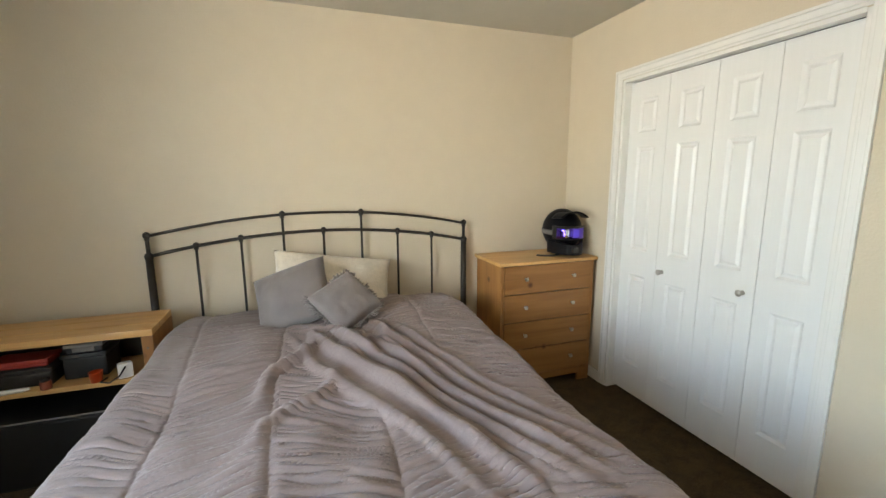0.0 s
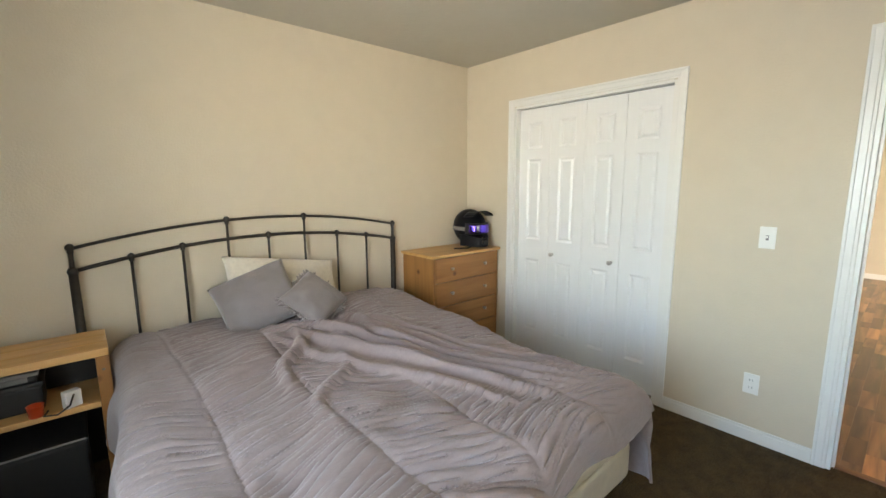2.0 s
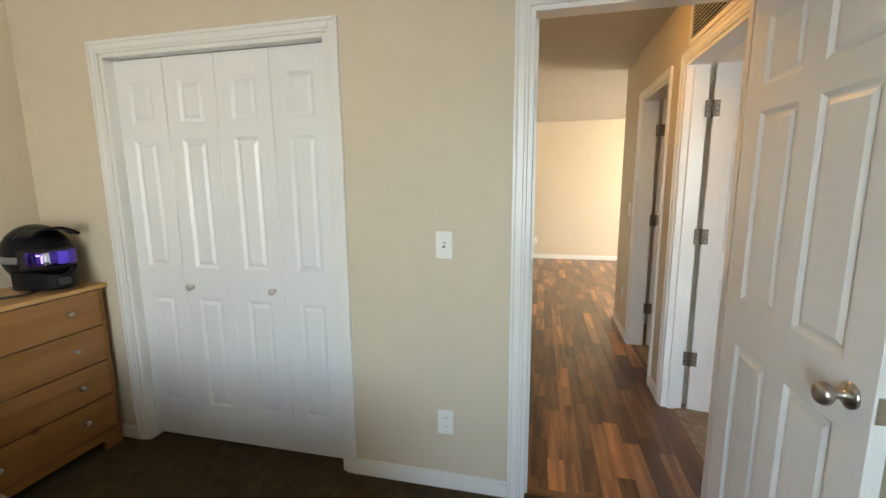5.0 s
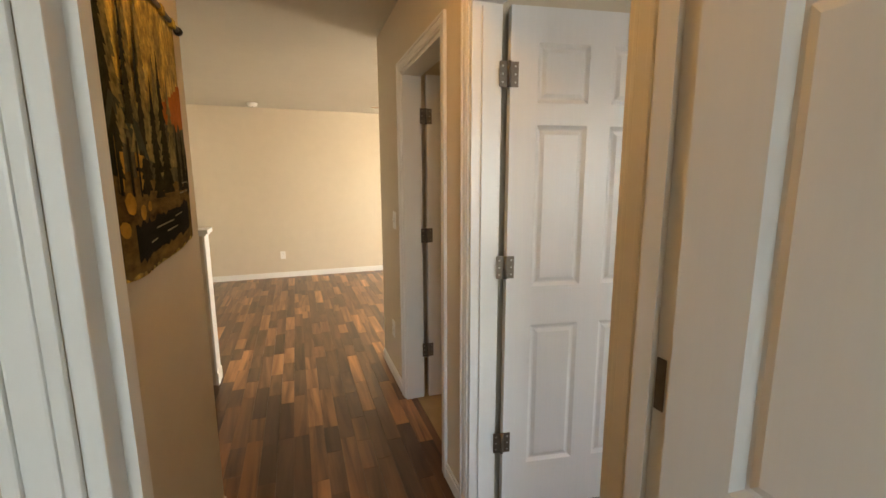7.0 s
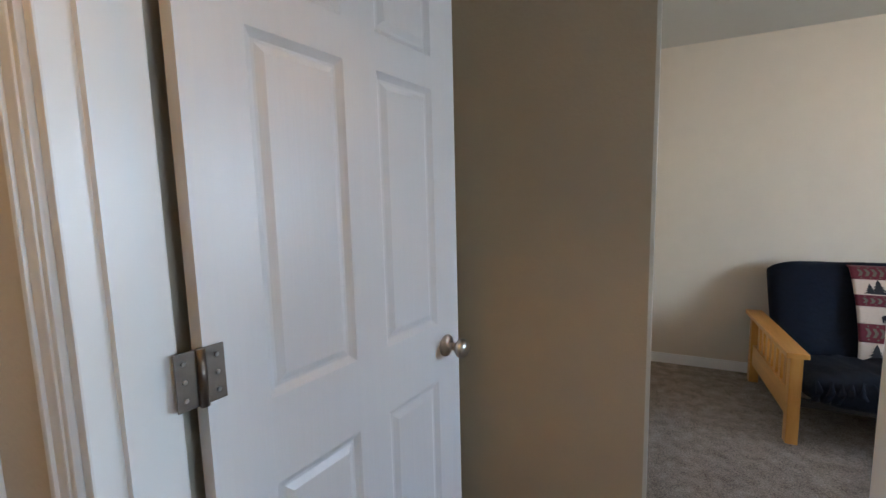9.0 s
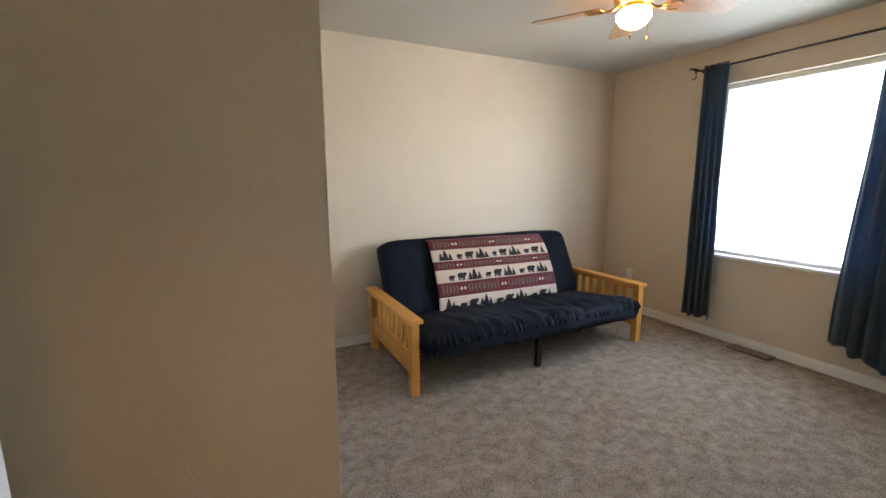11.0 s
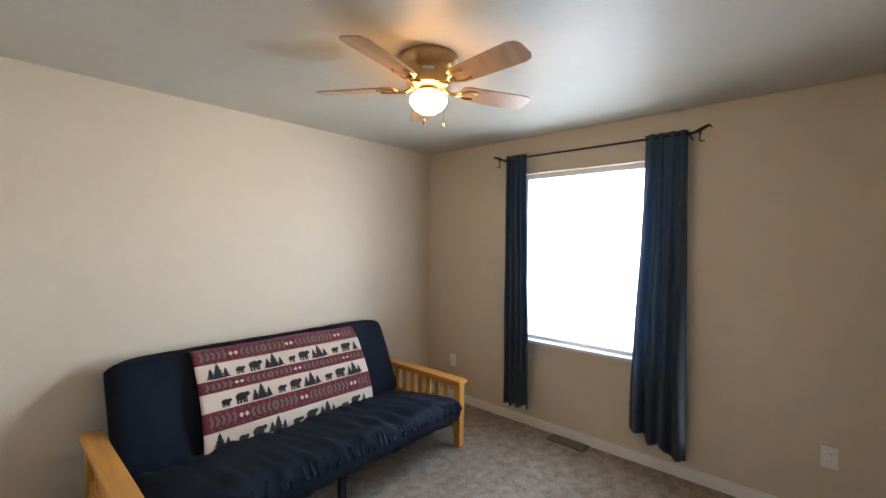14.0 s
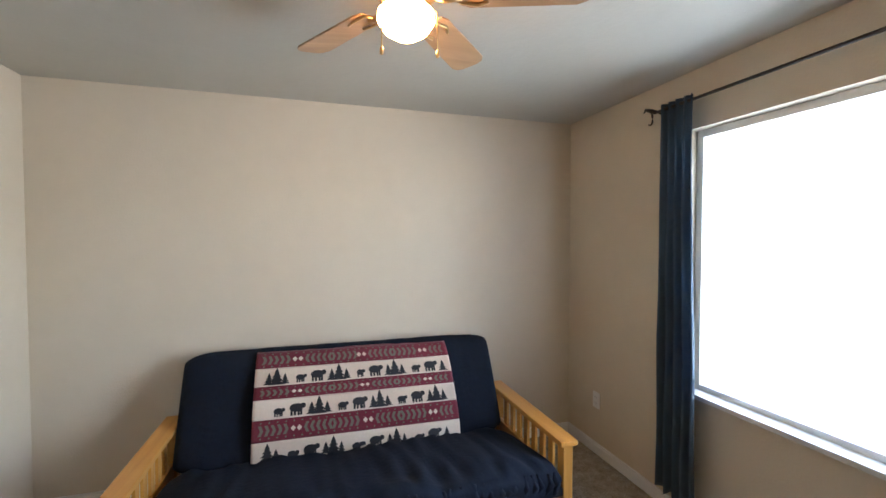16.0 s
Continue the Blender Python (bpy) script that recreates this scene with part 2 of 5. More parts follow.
def tube(points, radius, sides=10, bm=None):
    """A round bar through points; radius may be one number or one a point."""
    bm = bm or bmesh.new()
    pts = [Vector(p) for p in points]
    rings = []
    for i, p in enumerate(pts):
        d = (pts[min(i + 1, len(pts) - 1)] - pts[max(i - 1, 0)]).normalized()
        q = d.to_track_quat("Z", "Y")
        r = radius[i] if isinstance(radius, (list, tuple)) else radius
        rings.append([bm.verts.new(p + q @ Vector((r * math.cos(k * math.tau / sides), r * math.sin(k * math.tau / sides), 0))) for k in range(sides)])
    for a, b in zip(rings, rings[1:]):
        for k in range(sides):
            bm.faces.new((a[k], a[(k + 1) % sides], b[(k + 1) % sides], b[k])).smooth = True
    bm.faces.new(rings[0][::-1])
    bm.faces.new(rings[-1])
    return bm


def lathe(profile, sides=24, m=None, bm=None):
    """A turned body from (radius, height) pairs about z."""
    bm = bm or bmesh.new()
    m = m or Matrix()
    rings = [[bm.verts.new(m @ Vector((r * math.cos(k * math.tau / sides), r * math.sin(k * math.tau / sides), z))) for k in range(sides)] for r, z in profile]
    for a, b in zip(rings, rings[1:]):
        for k in range(sides):
            bm.faces.new((a[k], a[(k + 1) % sides], b[(k + 1) % sides], b[k])).smooth = True
    bm.faces.new(rings[0][::-1])
    bm.faces.new(rings[-1])
    return bm


def sheet(fn, nu, nv, thick=0.0):
    """A smooth sheet of nu by nv cells; fn(u, v) gives its points."""
    bm = bmesh.new()
    g = [[bm.verts.new(fn(i / nu, j / nv)) for j in range(nv + 1)] for i in range(nu + 1)]
    for i in range(nu):
        for j in range(nv):
            bm.faces.new((g[i][j], g[i + 1][j], g[i + 1][j + 1], g[i][j + 1])).smooth = True
    if thick:
        bm.normal_update()
        bmesh.ops.solidify(bm, geom=bm.faces[:], thickness=thick)
    return bm


def part(name, bm, mat, parent=None, label=""):
    me = bpy.data.meshes.new(name)
    bmesh.ops.recalc_face_normals(bm, faces=bm.faces[:])
    bm.to_mesh(me)
    bm.free()
    me.materials.append(mat)
    ob = new(name, me)
    if parent:
        ob.parent = parent
    if label:
        tagged(ob, label)
    return ob


def thing(name, label, category, at=(0, 0, 0), turn=0, group=""):
    ob = new(name)
    ob.empty_display_size = 0.1
    ob.matrix_world = pose(*at, 0, 0, turn)
    return tagged(ob, label, category, group)


def structure(name, bm, mat, label, category="wall"):
    return tagged(part(name, bm, mat), label, category, kind="structure")


# ---- structure ----
H = 2.44


def wall(name, axis, p0, p1, lo, hi, openings=(), label="beige painted plaster wall"):
    """A wall from lo to hi along x or y, between the planes p0 and p1, with openings (from, to, bottom, top)."""
    bm = bmesh.new()

    def piece(a, b, z0, z1):
        if b - a > 1e-4 and z1 - z0 > 1e-4:
            box(bm, (a, p0, z0) if axis == "x" else (p0, a, z0), (b, p1, z1) if axis == "x" else (p1, b, z1))

    at = lo
    for a, b, z0, z1 in sorted(openings):
        piece(at, a, 0, H)
        piece(a, b, 0, z0)
        piece(a, b, z1, H)
        at = b
    piece(at, hi, 0, H)
    return structure(name, bm, WALL, label)


wall("wall_north", "x", 2.80, 2.92, -1.60, 2.90)
wall("wall_east", "y", 2.09, 2.175, -0.62, 2.80, [(-0.57, 0.203, 0, 2.05), (1.05, 2.25, 0, 2.03)])
wall("wall_west", "y", -1.60, -1.48, -0.62, 2.80, [(-0.10, 1.30, 0.72, 2.13)])
wall("wall_between_rooms", "x", -0.735, -0.62, -1.60, 4.70, [(2.292, 3.08, 0, 2.05), (3.39, 4.12, 0, 2.04)])
wall("closet_back_wall", "y", 2.78, 2.90, 0.475, 2.80)
wall("hall_wall_north", "x", 0.36, 0.475, 2.175, 3.45)
wall("stair_wall", "y", 3.335, 3.45, 0.475, 1.62)
wall("living_wall_north", "x", 1.62, 1.74, 3.335, 8.32, [(6.95, 7.75, 0, 2.04)])
wall("living_wall_east", "y", 8.20, 8.32, -4.18, 1.62)
wall("living_wall_south", "x", -4.30, -4.18, 4.82, 8.32, [(5.6, 7.6, 0.5, 2.2)])
wall("living_wall_west", "y", 4.70, 4.82, -4.30, -0.62)
wall("nook_wall_east", "y", 3.13, 3.245, -4.067, -0.735)
wall("nook_wall_south", "x", -1.96, -1.85, 2.425, 3.13)
wall("closet_front_wall", "y", 2.425, 2.54, -4.067, -1.96, [(-3.55, -1.985, 0, 2.03)])
wall("futon_room_wall_south", "x", -4.187, -4.067, -1.15, 4.70)
wall("futon_room_wall_west", "y", -1.15, -1.03, -4.067, -0.735, [(-2.98, -1.88, 0.72, 2.13)])
wall("bathroom_wall_south", "x", -2.75, -2.63, 3.245, 4.70)
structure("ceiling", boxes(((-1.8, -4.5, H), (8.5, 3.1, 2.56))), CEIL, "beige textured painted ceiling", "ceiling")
structure("floor_carpet_bedroom", boxes(((-1.60, -0.68, -0.1), (2.14, 2.92, 0.0)), ((2.14, 0.475, -0.1), (2.90, 2.92, 0.0))), CARPET_BROWN, "brown cut pile bedroom carpet", "carpet")
structure("floor_carpet_futon_room", boxes(((-1.15, -4.18, -0.1), (3.245, -0.69, 0.0))), CARPET_GREY, "taupe cut pile carpet", "carpet")
structure("floor_bathroom", boxes(((3.245, -2.75, -0.1), (4.70, -0.69, 0.0))), TILE, "tan vinyl bathroom floor", "floor")
structure("ground", boxes(((-400, -400, -3.2), (400, 400, -3.0))), GROUND, "dry open ground outside", "ground")


def baseboard(axis, p, side, lo, hi):
    """A skirting board on the plane p, on its side +1 or -1."""
    bm = bmesh.new()
    for t, h in ((0.012, 0.062), (0.008, 0.078)):
        q = p + side * t
        a, b = min(p, q), max(p, q)
        z0 = 0.0 if h < 0.07 else 0.062
        box(bm, (lo, a, z0) if axis == "x" else (a, lo, z0), (hi, b, h) if axis == "x" else (b, hi, h))
    structure("baseboard", bm, TRIM, "white painted wooden baseboard", "baseboard")


for row in (("x", 2.80, -1, -1.48, 2.09), ("y", 2.09, -1, 0.265, 0.99), ("y", 2.09, -1, 2.31, 2.80), ("y", -1.48, 1, -0.62, 2.80), ("x", -0.62, 1, -1.48, 2.02),
            ("x", 0.36, -1, 2.195, 3.45), ("y", 3.45, 1, 0.36, 1.62), ("x", -0.62, 1, 3.142, 3.328), ("x", -0.62, 1, 4.182, 4.82), ("y", 8.20, -1, -4.18, 1.62),
            ("x", 1.62, -1, 3.45, 6.89), ("x", 1.62, -1, 7.81, 8.2), ("y", 3.13, -1, -1.85, -0.80), ("x", -1.85, 1, 2.425, 3.13),
            ("y", 2.425, -1, -4.067, -3.61), ("x", -4.067, 1, -1.03, 2.425), ("y", -1.03, 1, -4.067, -0.735), ("x", -0.735, -1, -1.03, 2.21)):
    baseboard(*row)


def casing(name, axis, planes, lo, hi, top, width=0.06, bottom=0.0):
    """Jamb lining and moulded casing on both faces of an opening."""
    root = tagged(new(name), "white painted moulded door casing", "door frame", kind="structure")
    p0, p1 = planes

    def bar(n, a, b, z0, z1, q0, q1):
        part(n, boxes(((a, q0, z0), (b, q1, z1)) if axis == "x" else ((q0, a, z0), (q1, b, z1)), bevel=0.003), TRIM, root)

    for f, s in ((p0, -1), (p1, 1)):
        for d0, d1, t in ((0.004, 0.018, 0.010), (0.018, 0.046, 0.012), (0.046, width, 0.016)):
            q0, q1 = min(f, f + s * t), max(f, f + s * t)
            bar("casing_side", lo - d1, lo - d0, bottom, top + d1, q0, q1)
            bar("casing_side", hi + d0, hi + d1, bottom, top + d1, q0, q1)
            bar("casing_head", lo - d0, hi + d0, top + d0, top + d1, q0, q1)
    e = 0.002
    bar("jamb", lo - 0.004, lo + 0.016, bottom, top, p0 - e, p1 + e)
    bar("jamb", hi - 0.016, hi + 0.004, bottom, top, p0 - e, p1 + e)
    bar("head_jamb", lo + 0.016, hi - 0.016, top - 0.016, top + 0.004, p0 - e, p1 + e)
    return root


frame_1 = casing("door_frame_1", "y", (2.09, 2.175), -0.57, 0.203, 2.05)
casing("door_frame_2", "x", (-0.735, -0.62), 2.292, 3.08, 2.05)
casing("door_frame_3", "x", (-0.735, -0.62), 3.39, 4.12, 2.04)
casing("closet_frame_1", "y", (2.09, 2.175), 1.05, 2.25, 2.03)
casing("closet_frame_2", "y", (2.425, 2.54), -3.55, -1.985, 2.03)
casing("door_frame_4", "x", (1.62, 1.74), 6.95, 7.75, 2.04)
# stops on the jambs against which the doors close
structure("trim", boxes(((2.125, 0.175, 0), (2.155, 0.187, 2.02)), ((2.125, -0.554, 0), (2.160, -0.542, 2.02))), TRIM, "white painted door stop strip", "trim")
structure("trim", boxes(((2.308, -0.69, 0), (2.320, -0.655, 2.02)), ((3.052, -0.69, 0), (3.064, -0.655, 2.02))), TRIM, "white painted door stop strip", "trim")
structure("threshold_strip", boxes(((2.125, -0.552, -0.02), (2.165, 0.187, 0.007)), bevel=0.003), wood("threshold_wood", (0.12, 0.05, 0.02), (0.25, 0.12, 0.05), "Y"), "dark wooden threshold strip", "threshold")


def leaf(w, h, columns, rows, t=0.035):
    """A moulded door leaf from x 0 to w and z 0 to h with raised panels; columns and rows are (from, to)."""
    bm = bmesh.new()
    xs = sorted({0, w, *[v for c in columns for v in c]})
    zs = sorted({0, h, *[v for r in rows for v in r]})
    for side in (-1, 1):
        y = side * t / 2

        def quad(a, b, c, d):
            bm.faces.new([bm.verts.new(p) for p in (a, b, c, d)])

        for x0, x1 in zip(xs, xs[1:]):
            for z0, z1 in zip(zs, zs[1:]):
                if (x0, x1) in columns and (z0, z1) in rows:
                    rings = [(0, 0), (0.006, 0.004), (0.014, 0.009), (0.020, 0.009), (0.034, 0.002)]
                    c = [[(x0 + i, y - side * d, z0 + i), (x1 - i, y - side * d, z0 + i), (x1 - i, y - side * d, z1 - i), (x0 + i, y - side * d, z1 - i)] for i, d in rings]
                    for r0, r1 in zip(c, c[1:]):
                        for k in range(4):
                            quad(r0[k], r0[(k + 1) % 4], r1[(k + 1) % 4], r1[k])
                    quad(*c[-1])
                else:
                    quad((x0, y, z0), (x1, y, z0), (x1, y, z1), (x0, y, z1))
    for a, b in (((0, 0), (w, 0)), ((w, 0), (w, h)), ((w, h), (0, h)), ((0, h), (0, 0))):
        bm.faces.new([bm.verts.new(p) for p in ((a[0], -t / 2, a[1]), (b[0], -t / 2, b[1]), (b[0], t / 2, b[1]), (a[0], t / 2, a[1]))])
    bmesh.ops.remove_doubles(bm, verts=bm.verts[:], dist=1e-5)
    return bm


def knob(parent, x, z, side, t=0.035, big=1.0, mat=None, y0=0.0):
    """A round knob on a rose, on one face of a leaf."""
    m = pose(x, y0 + side * t / 2, z, -90 * side)
    prof = [(0.031, 0), (0.031, 0.005), (0.022, 0.010), (0.011, 0.013), (0.010, 0.030), (0.017, 0.036), (0.026, 0.046), (0.027, 0.056), (0.021, 0.065), (0.008, 0.068)]
    part("knob", lathe([(r * big, q * big) for r, q in prof], 20, m), mat or STEEL, parent, "round brushed nickel knob")


def hinge(parent, x, y, z):
    side = 1 if y > 0 else -1
    bm = tube([(x, y + side * 0.003, z - 0.045), (x, y + side * 0.003, z + 0.045)], 0.007)
    box(bm, (x - 0.036, min(side * 0.0176, side * 0.0206), z - 0.044), (x + 0.036, max(side * 0.0176, side * 0.0206), z + 0.044), 0.001)
    h = part("hinge", bm, HINGE, parent, "dull steel butt hinge")
    for k in (-1, 0, 1):
        for s in (-1, 1):
            part("screw", lathe([(0.004, 0), (0.003, 0.002)], 8, pose(x + s * 0.024, side * 0.0204, z + k * 0.028, -90 * side)), STEEL, h)


def panel_door(name, label, w, at, turn, hinge_side):
    """A six-panel leaf hinged at its origin and running along its own +x."""
    root = tagged(thing(name, label, "door", at, turn), kind="structure")
    s, g = 0.105, 0.095
    c = (w - 2 * s - g) / 2
    columns = [(s, s + c), (w - s - c, w - s)]
    part("leaf", leaf(w, 2.02, columns, [(0.22, 0.83), (0.99, 1.61), (1.69, 1.90)]), DOOR, root)
    knob(root, w - 0.065, 0.92, 1)
    knob(root, w - 0.065, 0.92, -1)
    for z in (0.325, 1.072, 1.785):
        hinge(root, -0.006, hinge_side * 0.020, z)
    part("latch_plate", boxes(((w - 0.001, -0.012, 0.89), (w + 0.002, 0.012, 0.95))), STEEL, root)
    return root


panel_door("door_1", "open white six-panel door with nickel knob", 0.71, (2.075, -0.545, 0.012), 180.5, 1)
panel_door("door_2", "open white six-panel door in hallway", 0.715, (3.062, -0.765, 0.012), 261, -1)
panel_door("door_3", "open white six-panel bathroom door", 0.72, (4.100, -0.765, 0.012), 268, -1)
d4 = panel_door("door_4", "closed white six-panel door off living room", 0.765, (6.968, 1.66, 0.012), 0, 1)


def bifold(name, y0, y1, x, face):
    """Four bifold leaves from y1 down to y0, facing face (-1: towards -x), with two small knobs."""
    root = tagged(new(name), "closed white four-leaf bifold closet doors", "closet door", kind="structure")
    w = (y1 - y0 - 0.036) / 4 - 0.003
    for k in range(4):
        ob = part("bifold_leaf", leaf(w, 1.985, [(0.075, w - 0.075)], [(0.20, 0.80), (0.96, 1.60), (1.68, 1.88)], 0.033), DOOR, root)
        ob.matrix_world = pose(x, y1 - 0.018 - k * (w + 0.003), 0.025, 0, 0, -90)
        if k in (1, 2):
            prof = [(0.012, 0), (0.010, 0.006), (0.007, 0.014), (0.015, 0.022), (0.017, 0.030), (0.012, 0.036), (0.003, 0.038)]
            n = part("knob", lathe(prof, 18, pose(x - 0.0165, y1 - 0.018 - k * (w + 0.003) - (0.045 if k == 1 else w - 0.055), 0.885, 0, -90)), STEEL, root, "small round nickel knob")
    part("track", boxes(((x - 0.012, y0 + 0.02, 2.012), (x + 0.012, y1 - 0.02, 2.014))), SLOT, root)
    return root


for z in (0.337, 1.084, 1.797):
    part("hinge_leaf", boxes(((2.104, -0.5545, z - 0.045), (2.122, -0.5515, z + 0.045)), bevel=0.001), HINGE, frame_1, "dull steel hinge leaf")

bifold("closet_door_1", 1.05, 2.25, 2.155, -1)
bifold("closet_door_2", -3.55, -1.985, 2.475, -1)


def window(name, axis, planes, lo, hi, z0, z1, inside):
    """A white vinyl window set at the outer side of its opening, with a sill inside."""
    root = tagged(new(name), "white vinyl window blown out by daylight", "window", kind="structure")
    p0, p1 = planes

    def bar(n, a, b, c, d, q0, q1, mat=TRIM, bevel=0.003):
        return part(n, boxes(((a, q0, c), (b, q1, d)) if axis == "x" else ((q0, a, c), (q1, b, d)), bevel=bevel), mat, root)

    f = 0.04
    bar("window_frame", lo, lo + f, z0, z1, p0, p1)
    bar("window_frame", hi - f, hi, z0, z1, p0, p1)
    bar("window_frame", lo + f, hi - f, z0, z0 + f, p0, p1)
    bar("window_frame", lo + f, hi - f, z1 - f, z1, p0, p1)
    mid = (lo + hi) / 2
    q = (p0 + p1) / 2
    bar("pane", lo + f, hi - f, z0 + f, z1 - f, q - 0.002, q + 0.002, PANE, 0).visible_shadow = False
    s0, s1 = sorted((inside - (0.10 if inside > q else -0.10) * 0.9, inside + (0.03 if inside > q else -0.03)))
    bar("window_sill", lo - 0.0, hi + 0.0, z0 - 0.012, z0 + 0.012, s0, s1)
    return root


window("window_1", "y", (-1.14, -1.09), -2.98, -1.88, 0.72, 2.13, -1.03)
window("window_2", "y", (-1.59, -1.54), -0.10, 1.30, 0.72, 2.13, -1.48)
window("window_3", "x", (-4.28, -4.23), 5.6, 7.6, 0.5, 2.2, -4.18)

# half-height wall at the stair with a white cap
structure("half_wall", boxes(((4.755, 0.60, 0), (4.87, 1.62, 1.06))), WALL, "beige half-height wall at stair")
structure("half_wall_cap", boxes(((4.725, 0.56, 1.075), (4.90, 1.62, 1.105)), ((4.74, 0.575, 1.06), (4.885, 1.62, 1.075)), bevel=0.004), TRIM, "white moulded cap on half wall", "trim")
structure("half_wall_trim", boxes(((4.745, 0.585, 0.0), (4.88, 0.60, 1.06)), ((4.74, 0.578, 0.0), (4.885, 0.59, 0.09)), bevel=0.003), TRIM, "white end trim of half wall", "trim")


def wall_plate(name, label, at, turn, kind):
    root = thing(name, label, name.replace("_", " "), at, turn)
    part("plate", boxes(((-0.036, -0.006, -0.058), (0.036, 0, 0.058)), bevel=0.003), PLATE, root)
    if kind == "switch":
        part("slot", boxes(((-0.006, -0.007, -0.013), (0.006, -0.005, 0.013))), GREY_PLASTIC, root)
        part("toggle", boxes(((-0.004, -0.016, -0.002), (0.004, -0.006, 0.010)), bevel=0.001), PLATE, root)
    else:
        for z in (-0.021, 0.021):
            r = part("receptacle", boxes(((-0.016, -0.008, z - 0.014), (0.016, -0.005, z + 0.014)), bevel=0.001), PLATE, root)
            part("slot", boxes(((-0.008, -0.0085, z - 0.004), (-0.006, -0.0078, z + 0.006)), ((0.006, -0.0085, z - 0.004), (0.008, -0.0078, z + 0.006))), SLOT, r)
    return root


wall_plate("light_switch", "white toggle light switch on beige wall", (2.09, 0.546, 1.145), -90, "switch")
for at, turn in (((2.09, 0.545, 0.33), -90), ((8.20, 0.225, 0.335), -90), ((4.46, -0.62, 0.37), 180), ((-1.03, -1.0, 0.39), 90), ((-1.03, -3.72, 0.385), 90), ((1.66, -4.067, 0.345), 180)):
    wall_plate("wall_outlet", "white duplex electric outlet on beige wall", at, turn, "outlet")
wall_plate("light_switch", "white light switch at end of hallway", (4.36, -0.62, 1.16), 180, "switch")


def grille(name, label, at, turn, w, h, slats, mat):
    root = thing(name, label, "vent", at, turn)
    part("frame", boxes(((-w / 2, -0.012, -h / 2), (w / 2, 0, -h / 2 + 0.025)), ((-w / 2, -0.012, h / 2 - 0.025), (w / 2, 0, h / 2)), ((-w / 2, -0.012, -h / 2 + 0.025), (-w / 2 + 0.025, 0, h / 2 - 0.025)), ((w / 2 - 0.025, -0.012, -h / 2 + 0.025), (w / 2, 0, h / 2 - 0.025))), mat, root)
    part("backing", boxes(((-w / 2 + 0.02, -0.003, -h / 2 + 0.02), (w / 2 - 0.02, -0.001, h / 2 - 0.02))), SLOT, root)
    for k in range(slats):
        z = -h / 2 + 0.03 + (h - 0.06) * (k + 0.5) / slats
        bm = bmesh.new()
        box(bm, (-w / 2 + 0.025, -0.008, -0.001), (w / 2 - 0.025, 0.008, 0.001), m=pose(0, -0.008, z, 40))
        part("slat", bm, mat, root)
    return root


grille("return_air_grille", "white louvred return air grille above door", (2.72, -0.62, 2.25), 180, 0.62, 0.25, 10, TRIM)
grille("transfer_grille", "white louvred air grille above bedroom door", (2.09, -0.16, 2.275), -90, 0.42, 0.20, 8, TRIM)
fv = grille("floor_register", "brown metal floor register in carpet", (-0.945, -2.48, 0.002), 0, 0.30, 0.11, 5, HINGE)
fv.matrix_world = pose(-0.945, -2.48, 0.002, -90, 0, 0) @ pose(0, 0, 0, 0, 90, 0)


# ---- bedroom: bed ----
def smooth(a, b, x):
    t = min(1, max(0, (x - a) / (b - a)))
    return t * t * (3 - 2 * t)


def hanging(s, r):
    """How far out and down cloth lies s metres past the edge of a mattress with a rounded rim."""
    if s <= 0:
        return 0.0, 0.0
    a = s / r
    if a < math.pi / 2:
        return r * math.sin(a), r * (1 - math.cos(a))
    return r + 0.10 * (s - r * math.pi / 2), r + (s - r * math.pi / 2)


BED = (-0.53, 1.06, 0.72, 2.70)
SEAMS = (-0.36, 0.02, 0.36, 0.72)


